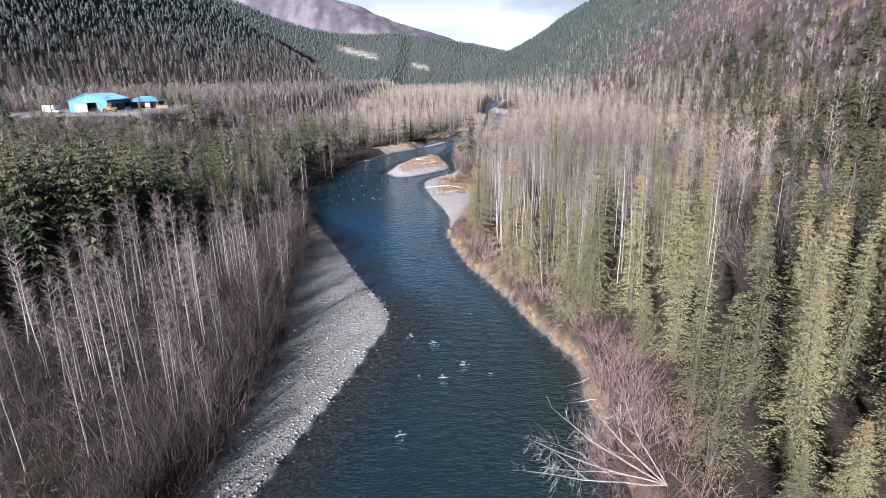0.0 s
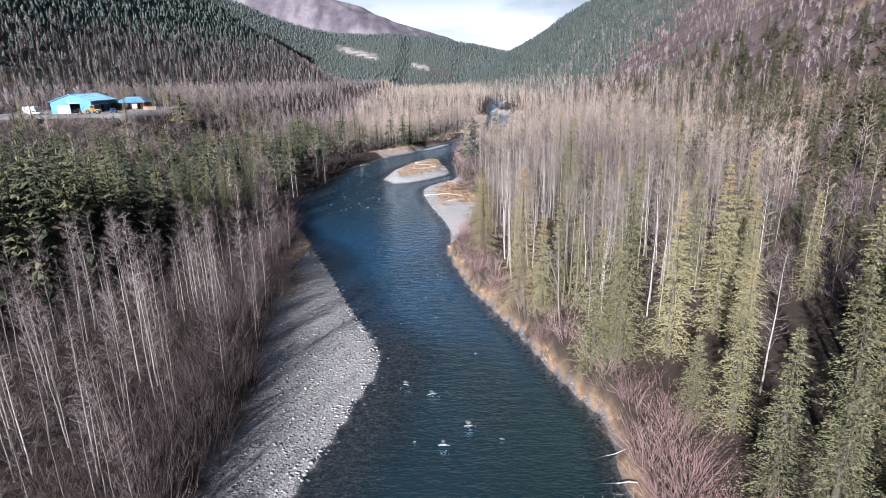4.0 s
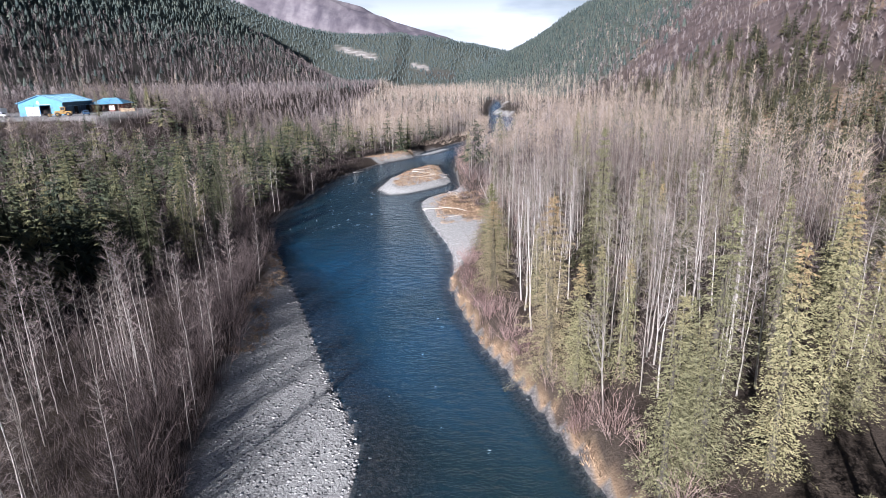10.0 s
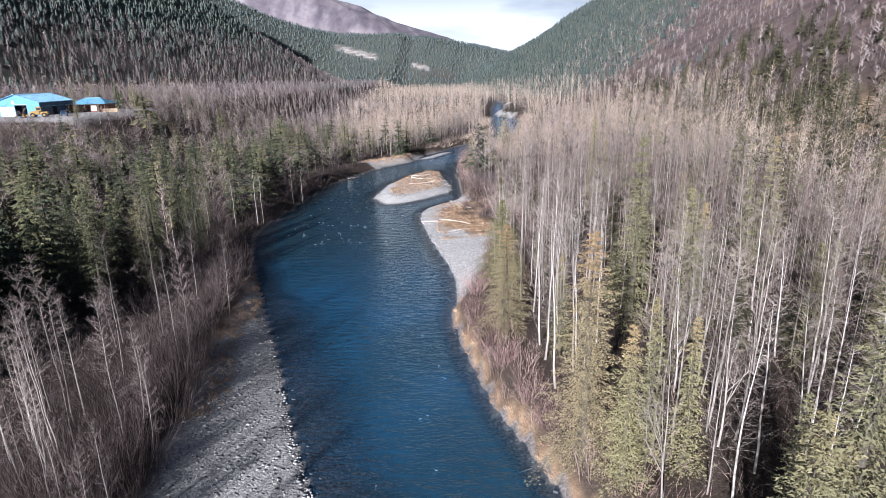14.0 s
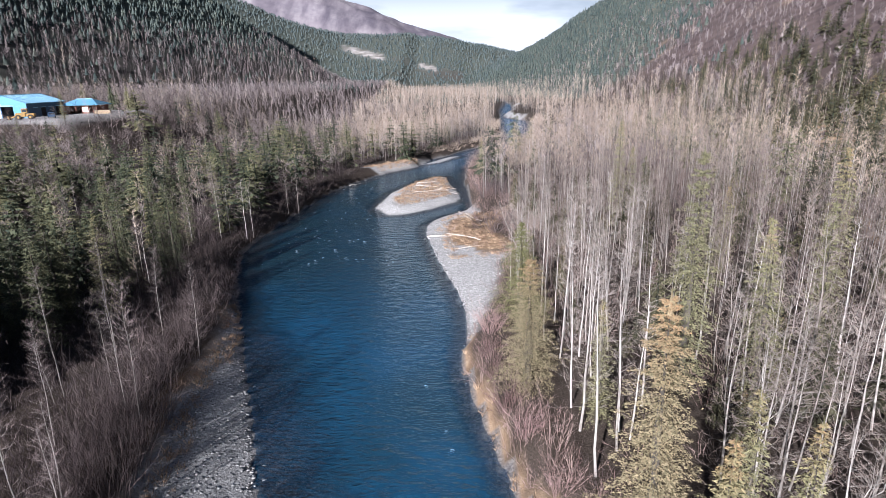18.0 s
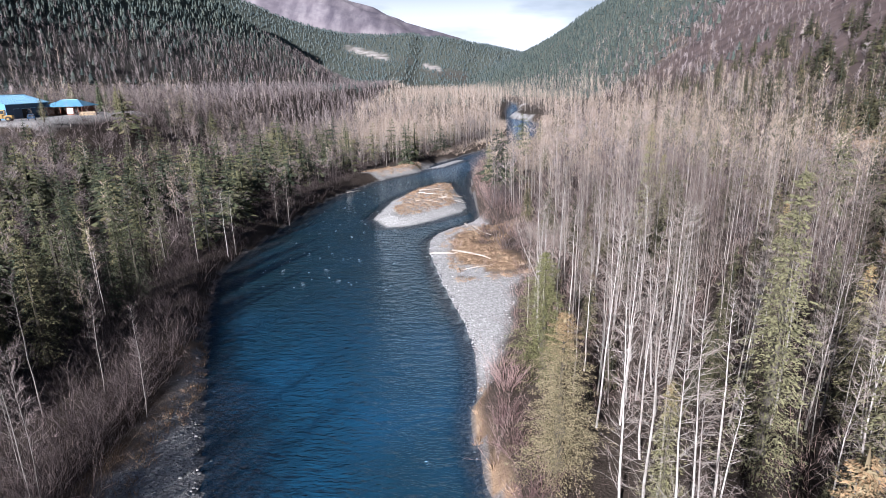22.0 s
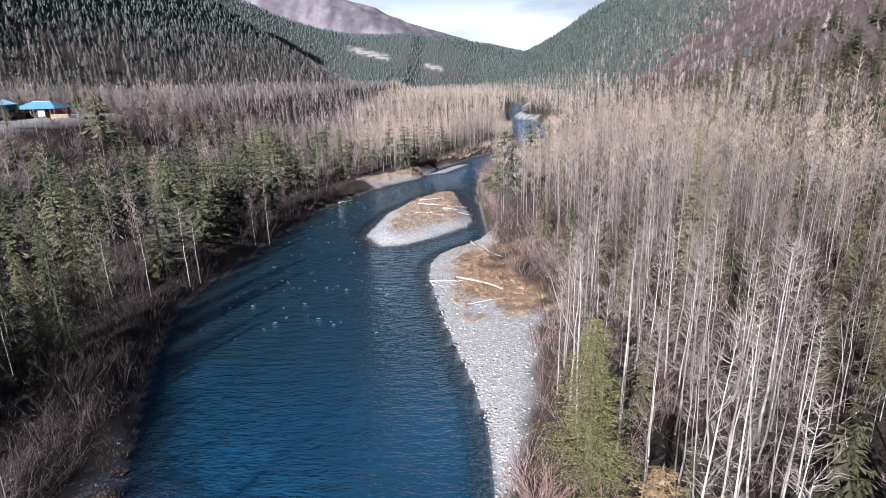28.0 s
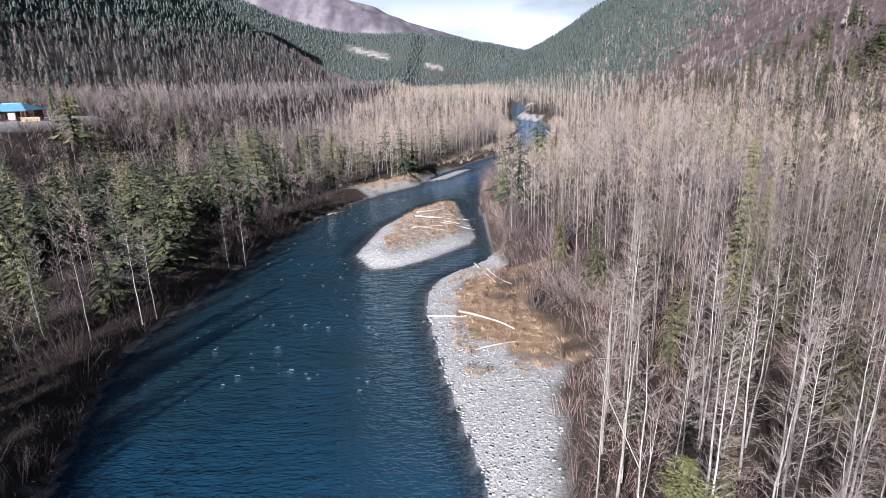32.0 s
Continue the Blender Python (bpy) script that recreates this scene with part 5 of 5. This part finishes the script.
# ---------------------------------------------------------------- stones, foam and driftwood
def lump(rs, rings=4, sides=8, rough=0.18):
    """An uneven rounded boulder, one metre across."""
    k, v = Kit(), [(0, 0, -0.35)]
    for i in range(1, rings + 1):
        a = -math.pi / 2 + math.pi * i / (rings + 1)
        for j in range(sides):
            b, q = 2 * math.pi * j / sides, 0.5 * (1 + rs.uniform(-rough, rough))
            v.append((q * math.cos(a) * math.cos(b), q * math.cos(a) * math.sin(b), 0.7 * q * math.sin(a)))
    v.append((0, 0, 0.36))
    f = [(0, 1 + (j + 1) % sides, 1 + j) for j in range(sides)]
    for i in range(rings - 1):
        for j in range(sides):
            a, b = 1 + i * sides + j, 1 + i * sides + (j + 1) % sides
            f += [(a, b, b + sides), (a, b + sides, a + sides)]
    top = len(v) - 1
    f += [(top - sides + j, top - sides + (j + 1) % sides, top) for j in range(sides)]
    k.add(v, f)
    return k


rs = np.random.RandomState(21)
LUMPS = [kit_mesh("boulder", lump(rs), [M_BOULDER], False) for _ in range(4)]
FOAM_SPOTS = [(-3.6, 58.1), (-1.1, 56.2), (2.2, 51.0), (0.0, 48.4), (-3.7, 39.0)]
for x, y in [(-18.2, 149.3), (-16.9, 138.6), (-24.4, 152.1), (-15.4, 148.4), (-21.9, 137.7), (-26.4, 143.3), (-19.8, 143.6)]:
    FOAM_SPOTS.append((x, y))
for x, y in FOAM_SPOTS[:5] + [(-20.5, 222.0), (-24, 213), (-26.0, 206.0), (3.4, 160.0), (-4.4, 149.0), (-2.2, 138), (0.6, 126)]:
    b = new("boulder", LUMPS[rs.randint(4)])
    s = rs.uniform(0.5, 0.9)
    b.matrix_basis = pose(x, y + 0.5, -0.08, 0, 0, rs.uniform(0, 360)) @ Matrix.Diagonal((s, s * 0.8, s * 0.7, 1))
    tagged(b, "dark wet boulder awash in the river", "boulder", "boulders in the river")


def foam_kit(rs):
    """A small breaking crest, bowed upstream, with flecks trailing down from it."""
    k = Kit()
    wide, bow = rs.uniform(0.35, 0.8), rs.uniform(0.2, 0.7)
    for i in range(24):
        if i < 12:
            x = rs.uniform(-1, 1) * wide
            y, r = -bow * x * x + rs.normal(0, 0.06), rs.uniform(0.05, 0.15) * (1.1 - abs(x) / wide * 0.7)
        else:
            x, y, r = rs.normal(0, 0.55) * wide, -rs.uniform(0.1, 1.7), rs.uniform(0.015, 0.06)
        n = 6
        a = np.arange(n) * 2 * math.pi / n
        q = r * rs.uniform(0.6, 1.3, n)
        rim = np.stack([x + np.cos(a) * q * 2.2, y + np.sin(a) * q * 0.8, np.full(n, 0.006)], 1)
        k.add(np.vstack([rim, [(x, y, 0.012 + 0.04 * r)]]), [(j, (j + 1) % n, n) for j in range(n)])
    return k


FOAMS = [foam_kit(rs) for _ in range(5)]
fo = [(x, y, 0, 1, rs.uniform(0.6, 0.85) if i < 5 else rs.uniform(0.3, 0.5), rs.uniform(-0.5, 0.5), i, 0) for i, (x, y) in enumerate(FOAM_SPOTS)]
for n, x0, x1, y0, y1 in ((70, -31, -8, 133, 178), (60, -30, -12, 180, 222), (50, -9, 5, 222, 262), (16, -6, 10, 48, 100), (14, 2.6, 5.2, 172, 205)):
    for _ in range(n):
        x, y = rs.uniform(x0, x1), rs.uniform(y0, y1)
        if shore_l(y) + 1 < x < shore_r(y) - 1 and inside(ISLAND, np.array(x), np.array(y)) < -0.5 and land(x, y) < -0.1:
            fo.append((x, y, 0, 0.3, rs.uniform(0.12, 0.36), rs.uniform(-0.5, 0.5), rs.randint(5), 0))
wood("foam", FOAMS, fo, [M_FOAM], "white foam where the river runs over stones", "foam")


def log_kit(rs, ln, r, bend_by=0.05, stubs=3):
    k, n = Kit(), 6
    pts = [np.array([ln * i / n, bend_by * ln * math.sin(math.pi * i / n), rs.normal(0, 0.01) * ln]) for i in range(n + 1)]
    ring = np.arange(7) * 2 * math.pi / 7
    v = [pts[0] - (0.03, 0, 0)]
    for i in range(n + 1):
        q = r * (1 - 0.6 * i / n)
        v += [pts[i] + (0, math.cos(a) * q, math.sin(a) * q) for a in ring]
    v.append(pts[n] + (0.03, 0, 0))
    f = [(0, 1 + (j + 1) % 7, 1 + j) for j in range(7)]
    for i in range(n):
        for j in range(7):
            a, b = 1 + 7 * i + j, 1 + 7 * i + (j + 1) % 7
            f += [(a, b, b + 7), (a, b + 7, a + 7)]
    f += [(len(v) - 1, len(v) - 8 + j, len(v) - 8 + (j + 1) % 7) for j in range(7)]
    k.add(v, f)
    for _ in range(stubs):
        i = rs.randint(1, n)
        k.stick(pts[i], pts[i] + np.array([rs.uniform(0.1, 0.6), rs.uniform(-0.7, 0.7), rs.uniform(0.1, 0.6)]) * ln * 0.14, r * 0.35, 0, 4)
    return k


def lay_log(x0, y0, x1, y1, r, lift=0.0, label="pale weathered driftwood log lying on the gravel"):
    z0, z1 = float(land(x0, y0)) + r * 0.55 + lift, float(land(x1, y1)) + r * 0.55 + lift
    d = Vector((x1 - x0, y1 - y0, z1 - z0))
    ob = new("driftwood_log", kit_mesh("driftwood_log", log_kit(rs, d.length, r * 0.75, rs.uniform(-0.05, 0.05)), [M_LOG], False))
    ob.matrix_basis = Matrix.Translation((x0, y0, z0)) @ d.to_track_quat("X", "Z").to_matrix().to_4x4()
    return tagged(ob, label, "log", "driftwood")


lay_log(-4.0, 150.9, 0.6, 149.8, 0.2)
lay_log(-0.3, 151.4, 5.6, 145.6, 0.26)
lay_log(2.2, 169.3, 4.6, 160.2, 0.24)
lay_log(3.6, 166.5, 6.6, 158.8, 0.17)
lay_log(1.2, 141.5, 6.0, 142.6, 0.12)
lay_log(3.0, 140.2, 4.4, 144.0, 0.1)
for a in range(9):
    x, y, w = rs.uniform(-9.5, -2.5), rs.uniform(187, 203), rs.uniform(-0.7, 0.7)
    ln = rs.uniform(3, 6.5)
    lay_log(x, y, x + ln * math.cos(w), y + ln * math.sin(w), rs.uniform(0.12, 0.22), 0.12 * (a % 3), "bleached drift log in a heap on the island")
lay_log(-14.5, 236.5, -9.0, 246.0, 0.2, 0.2, "bare trunk lying over the far bank")
lay_log(-27.5, 205.5, -24.5, 209.5, 0.25, 0.0, "dark snag lying at the water's edge")
lay_log(13.9, 42.6, 10.6, 44.2, 0.07, 0.2, "pale branch reaching from the bank over the water")
for x, y in ((9.2, 52.8), (8.6, 54.6), (9.9, 50.6), (12.6, 46.4), (4.9, 74.5)):
    lay_log(x + 1.6, y - 0.2, x - 0.9, y + rs.uniform(-0.5, 0.9), 0.045, 0.15, "thin bleached branch hanging from the bank over the water")


def fallen_tree():
    """A dead leafless tree whose stems fan out low over the river from one root."""
    r = np.random.RandomState(8)
    trunk, crown = Kit(), Kit()
    for way in ((-10.5, 0.2, 0.9), (-9.5, 2.4, 2.4), (-7.2, 5.6, 3.4), (-5.0, 5.4, 4.6), (-2.2, 4.6, 5.2)):
        way = Vector(way)
        m = np.array(way.to_track_quat("Z", "Y").to_matrix())
        for src, dst, low in zip(bare(r, way.length, 30, 4, 0, 0.25, 0.24, 2), (trunk, crown), (1.35, 1.0)):
            v, f, _, _ = src.arrays()
            v = v * (low, low, 1.0)
            v[:, 0] += 0.5 * np.sin(v[:, 2] / way.length * 3.1)
            dst.add(v @ m.T, f)
    root = new("leaning_dead_tree")
    part("trunk", kit_mesh("leaning_trunk", trunk, [M_PALE], False), root)
    part("crown", kit_mesh("leaning_crown", crown, [M_PALE], False), root, "bleached bare boughs")
    root.matrix_basis = pose(15.4, 30.2, float(land(15.4, 30.2)), 0, 0, 0)
    return tagged(root, "bleached leafless tree leaning out over the river", "dead tree")


fallen_tree()

# red-stemmed bushes on the bank, each one by itself
for i, (x, y, s) in enumerate([(13.6, 33.5, 1.5), (15.8, 36, 1.6), (12.8, 37.5, 1.2), (16.5, 40.5, 1.5), (15, 44, 1.3), (17.5, 46.5, 1.4), (16.2, 51.5, 1.1), (12.5, 33, 1.2), (18, 33, 1.5),
                               (5.6, 87, 1.0), (4.6, 91, 1.1), (4.2, 96, 1.2), (3.6, 100, 1.0), (4.2, 104.5, 1.1), (8.3, 77, 1.0), (7, 81, 1.0), (10.8, 65.5, 0.9), (14.4, 150, 1.6), (13, 153, 1.7), (15.8, 147, 1.5), (12.4, 30.5, 1.3), (13.6, 28.6, 1.4), (11.9, 34.2, 1.1), (14.6, 38.8, 1.5)]):
    k = bush(np.random.RandomState(60 + i), 2.7, 70, 8, 0.75, 0.011)
    ob = new("willow_bush", kit_mesh("willow_bush", k, [M_RED if x < 13 or y < 60 else M_TWIG]))
    ob.matrix_basis = pose(x, y, float(land(x, y)), 0, 0, 40 * i) @ Matrix.Diagonal((s * 1.1, s * 1.1, s, 1))
    tagged(ob, "leafless reddish willow bush on the river bank", "bush", "willow bushes")


# ---------------------------------------------------------------- yard on the terrace
def box(bm, x0, x1, y0, y1, z0, z1, bev=0.0):
    m = Matrix.Translation(((x0 + x1) / 2, (y0 + y1) / 2, (z0 + z1) / 2)) @ Matrix.Diagonal((x1 - x0, y1 - y0, z1 - z0, 1))
    g = bmesh.ops.create_cube(bm, size=1, matrix=m)
    if bev:
        bmesh.ops.bevel(bm, geom=list({e for v in g["verts"] for e in v.link_edges}), offset=bev, segments=2, affect="EDGES")
    return g


def solid(name, parent, mat, *boxes, bev=0.0, label=""):
    bm = bmesh.new()
    for b in boxes:
        box(bm, *b, bev=bev)
    me = bpy.data.meshes.new(name)
    bm.to_mesh(me)
    bm.free()
    me.materials.append(mat)
    return part(name, me, parent, label)


def slab(name, parent, mat, pts, thick, label=""):
    """A flat panel through the points given, thickened along its normal."""
    bm = bmesh.new()
    f = bm.faces.new([bm.verts.new(p) for p in pts])
    bm.normal_update()
    n = f.normal * thick
    e = bmesh.ops.extrude_face_region(bm, geom=[f])
    for v in [v for v in e["geom"] if isinstance(v, bmesh.types.BMVert)]:
        v.co += n
    bmesh.ops.recalc_face_normals(bm, faces=bm.faces)
    me = bpy.data.meshes.new(name)
    bm.to_mesh(me)
    bm.free()
    me.materials.append(mat)
    return part(name, me, parent, label)


def drum(name, parent, mat, x, y, z, r, w, label=""):
    bm = bmesh.new()
    g = bmesh.ops.create_cone(bm, cap_ends=True, segments=18, radius1=r, radius2=r, depth=w, matrix=pose(x, y, z, 0, 90, 0))
    bmesh.ops.bevel(bm, geom=[e for e in bm.edges if len(e.link_faces) == 2 and e.calc_face_angle(0) > 1], offset=r * 0.12, segments=2, affect="EDGES")
    me = bpy.data.meshes.new(name)
    bm.to_mesh(me)
    bm.free()
    me.materials.append(mat)
    return part(name, me, parent, label)


M_ROOF = grainy("blue_steel_roof", [(0.3, (0.10, 0.26, 0.39)), (0.7, (0.15, 0.34, 0.48))], 0.4, 0.4, 0.1, spec=0.4)
M_BLUE = grainy("blue_steel_wall", [(0.3, (0.055, 0.20, 0.34)), (0.7, (0.085, 0.26, 0.42))], 0.5, 0.5, spec=0.4)
M_NAVY = grainy("dark_blue_wall", [(0.3, (0.02, 0.055, 0.11)), (0.7, (0.035, 0.08, 0.15))], 0.5, 0.5)
M_WHITE = grainy("white_panel", [(0.3, (0.55, 0.55, 0.54)), (0.7, (0.68, 0.68, 0.67))], 0.8, 0.5)
M_DARK = grainy("dark_inside", [(0.3, (0.012, 0.012, 0.012)), (0.7, (0.03, 0.03, 0.03))], 1.0, 0.9)
M_RUST = grainy("red_brown_boards", [(0.3, (0.12, 0.045, 0.03)), (0.7, (0.20, 0.08, 0.05))], 1.0, 0.8)
M_YELLOW = grainy("yellow_paint", [(0.3, (0.28, 0.17, 0.05)), (0.7, (0.36, 0.23, 0.07))], 2.0, 0.45)
M_RUBBER = grainy("black_rubber", [(0.3, (0.015, 0.015, 0.015)), (0.7, (0.035, 0.035, 0.035))], 3.0, 0.8)
M_GLASS = grainy("dark_window", [(0.3, (0.02, 0.025, 0.03)), (0.7, (0.04, 0.05, 0.06))], 1.0, 0.08, spec=0.6)
M_PLANK = grainy("sawn_timber", [(0.3, (0.28, 0.20, 0.12)), (0.7, (0.42, 0.32, 0.20))], 2.0, 0.8)
M_SEAM = grainy("pale_blue_trim", [(0.3, (0.25, 0.50, 0.66)), (0.7, (0.34, 0.58, 0.72))], 1.0, 0.4)
YZ = 18.85


def big_shed():
    """Blue steel workshop, gable end to the river: 14.6 m wide, 22 m long."""
    root = new("workshop")
    W, D, E, P, T = 7.3, 22.0, 4.4, 6.9, 0.2
    solid("gable_wall", root, M_BLUE, (-W, -0.4, 0, T, -0.3, E), (3.2, W, 0, T, -0.3, E), (-0.4, 3.2, 0, T, 3.6, E))
    slab("gable_top", root, M_BLUE, [(-W, 0, E), (W, 0, E), (0, 0, P)], -T)
    solid("back_wall", root, M_BLUE, (-W, W, D - T, D, -0.3, E))
    slab("back_gable", root, M_BLUE, [(-W, D, E), (W, D, E), (0, D, P)], T)
    side = solid("side_wall", root, M_NAVY, (W - T, W, T, D - T, -0.3, E))
    solid("far_side_wall", root, M_BLUE, (-W, -W + T, T, D - T, -0.3, E))
    for i, y in enumerate((3.5, 7.6, 12.2, 16.4)):
        d = solid("bay_door", side, M_DARK if i % 2 else M_NAVY, (W + 0.003, W + 0.06, y, y + 2.6, 0, 2.9))
        solid("door_rail", side, M_SEAM, (W + 0.003, W + 0.09, y - 0.1, y + 2.7, 2.9, 3.02))
    solid("floor_slab", root, M_DARK, (-W + T, W - T, T, D - T, -0.3, 0.03), label="dark concrete floor")
    s = (P - E) / W
    for sx in (-1, 1):
        x1 = W + 0.5
        pts = [(0, -0.5, P + 0.03), (sx * x1, -0.5, P - s * x1 + 0.03), (sx * x1, D + 0.5, P - s * x1 + 0.03), (0, D + 0.5, P + 0.03)]
        r = slab("roof", root, M_ROOF, pts if sx < 0 else pts[::-1], -0.16)
        for y in np.arange(0.6, D, 1.2):
            q = [(sx * 0.12, y, P - s * 0.12 + 0.2), (sx * x1, y, P - s * x1 + 0.2), (sx * x1, y + 0.07, P - s * x1 + 0.2), (sx * 0.12, y + 0.07, P - s * 0.12 + 0.2)]
            slab("roof_seam", r, M_SEAM, q if sx < 0 else q[::-1], -0.05)
    solid("ridge_cap", root, M_SEAM, (-0.25, 0.25, -0.5, D + 0.5, P + 0.13, P + 0.24))
    solid("white_panel", root, M_WHITE, (-5.0, -0.6, -0.08, -0.003, 0, 3.1), label="white sliding door panel")
    solid("lintel", root, M_SEAM, (-0.6, 3.4, -0.1, -0.003, 3.6, 3.85))
    slab("gable_sign", root, M_WHITE, [(-1.3, -0.003, 4.0), (-0.1, -0.003, 4.0), (-0.7, -0.003, 5.3)], 0.06, "pale triangular sign")
    root.matrix_basis = pose(-139.6, 231.8, YZ, 0, 0, 6)
    return tagged(root, "blue steel workshop with a gable roof and an open door", "building")


def small_shed():
    """Open-fronted red-brown shed under a blue hipped roof."""
    root = new("open_shed")
    W, D, E, P = 5.7, 8.0, 2.9, 4.8
    solid("back_wall", root, M_RUST, (-W, W, D - 0.2, D, -0.3, E))
    for x0, x1 in ((-W, -W + 0.2), (W - 0.2, W)):
        solid("side_wall", root, M_RUST, (x0, x1, 0, D - 0.2, -0.3, E))
    solid("front_wall", root, M_RUST, (-W + 0.2, -3.4, 0, 0.2, -0.3, E))
    solid("front_wall", root, M_RUST, (0.6, 2.9, 0, 0.2, -0.3, E))
    for x in (-3.4, -1.4, 4.4):
        solid("post", root, M_RUST, (x - 0.12, x + 0.12, 0.0, 0.24, -0.3, E))
    solid("front_beam", root, M_PLANK, (-W, W, -0.12, 0.0, E - 0.25, E))
    solid("white_board", root, M_WHITE, (0.8, 2.7, -0.06, -0.003, 0.5, 2.2), label="white board on the front wall")
    solid("floor_slab", root, M_DARK, (-W + 0.2, W - 0.2, 0.2, D - 0.2, -0.3, 0.03))
    o, h = 0.9, 2.6
    a, b, c, d = (-W - o, -o, E - 0.1), (W + o, -o, E - 0.1), (W + o, D + o, E - 0.1), (-W - o, D + o, E - 0.1)
    p, q = (-h, D / 2, P), (h, D / 2, P)
    for pts in ([a, b, q, p], [b, c, q], [c, d, p, q], [d, a, p]):
        slab("roof_face", root, M_ROOF, pts, 0.14)
    solid("ridge_cap", root, M_SEAM, (-h, h, D / 2 - 0.15, D / 2 + 0.15, P + 0.1, P + 0.2))
    root.matrix_basis = pose(-128.1, 252.5, YZ, 0, 0, 4)
    return tagged(root, "red-brown open shed with a blue hipped roof", "building")


def loader():
    root = new("wheel_loader")
    solid("body", root, M_YELLOW, (-1.0, 1.0, -2.6, 0.1, 0.8, 1.9), bev=0.12)
    solid("engine_hood", root, M_YELLOW, (-0.85, 0.85, 0.1, 2.3, 0.8, 1.7), bev=0.1)
    cab = solid("cab", root, M_YELLOW, (-0.75, 0.75, -0.9, 0.6, 1.9, 3.2), bev=0.08)
    solid("window", cab, M_GLASS, (-0.78, 0.78, -0.7, 0.4, 2.2, 2.95))
    solid("windscreen", cab, M_GLASS, (-0.6, 0.6, -0.93, 0.63, 2.15, 2.95))
    for sx in (-0.7, 0.7):
        slab("lift_arm", root, M_YELLOW, [(sx, -1.4, 1.7), (sx, -4.0, 0.7), (sx, -4.0, 0.4), (sx, -1.4, 1.35)], 0.18)
    slab("bucket", root, M_YELLOW, [(-1.4, -4.0, 0.2), (1.4, -4.0, 0.2), (1.4, -4.3, 1.2), (-1.4, -4.3, 1.2)], 0.25)
    solid("bucket_lip", root, M_DARK, (-1.4, 1.4, -5.0, -4.0, 0.1, 0.25))
    for sx in (-1.05, 1.05):
        for y in (-1.8, 1.3):
            w = drum("wheel", root, M_RUBBER, sx, y, 0.72, 0.72, 0.5)
            drum("rim", w, M_YELLOW, sx * 1.02, y, 0.72, 0.36, 0.52)
    root.matrix_basis = pose(-126.5, 223.6, YZ, 0, 0, -70)
    return tagged(root, "yellow wheel loader parked in the gravel yard", "loader")


def truck(x, y, turn, paint, label):
    root = new("pickup_truck")
    solid("body", root, paint, (-0.95, 0.95, -2.6, 2.6, 0.55, 1.05), bev=0.1)
    cab = solid("cab", root, paint, (-0.85, 0.85, -0.9, 1.0, 1.05, 1.75), bev=0.14)
    solid("window", cab, M_GLASS, (-0.87, 0.87, -0.65, 0.75, 1.2, 1.6))
    solid("windscreen", cab, M_GLASS, (-0.7, 0.7, -0.92, 1.02, 1.18, 1.6))
    solid("bed_wall", root, paint, (-0.95, -0.85, 1.0, 2.6, 1.05, 1.35), (0.85, 0.95, 1.0, 2.6, 1.05, 1.35), (-0.85, 0.85, 2.5, 2.6, 1.05, 1.35))
    for sx in (-0.85, 0.85):
        for wy in (-1.7, 1.6):
            w = drum("wheel", root, M_RUBBER, sx, wy, 0.38, 0.38, 0.26)
            drum("rim", w, M_WHITE, sx * 1.02, wy, 0.38, 0.2, 0.27)
    root.matrix_basis = pose(x, y, YZ, 0, 0, turn)
    return tagged(root, label, "truck")


def trailer(x, y, turn):
    root = new("trailer")
    solid("body", root, M_WHITE, (-1.2, 1.2, -3.2, 3.2, 0.6, 3.0), bev=0.1)
    solid("drawbar", root, M_DARK, (-0.1, 0.1, -4.4, -3.2, 0.5, 0.65))
    for sx in (-1.05, 1.05):
        drum("wheel", root, M_RUBBER, sx, 0.4, 0.36, 0.36, 0.24)
    root.matrix_basis = pose(x, y, YZ, 0, 0, turn)
    return tagged(root, "white box trailer parked beside the workshop", "trailer")


def timber_stack(x, y, turn):
    root = new("timber_stack")
    for i in range(4):
        for j in range(5):
            solid("beam", root, M_PLANK, (-2.4, 2.4, j * 0.32, j * 0.32 + 0.28, i * 0.3, i * 0.3 + 0.27))
    root.matrix_basis = pose(x, y, YZ, 0, 0, turn)
    return tagged(root, "stack of yellow sawn beams in the yard", "timber")


big_shed()
small_shed()
loader()
truck(-121.5, 227.5, 35, M_NAVY, "dark blue pickup truck parked in the yard")
truck(-149.5, 226, 80, M_WHITE, "white pickup truck parked in the yard")
trailer(-153, 229, 70)
timber_stack(-118.5, 249, 15)
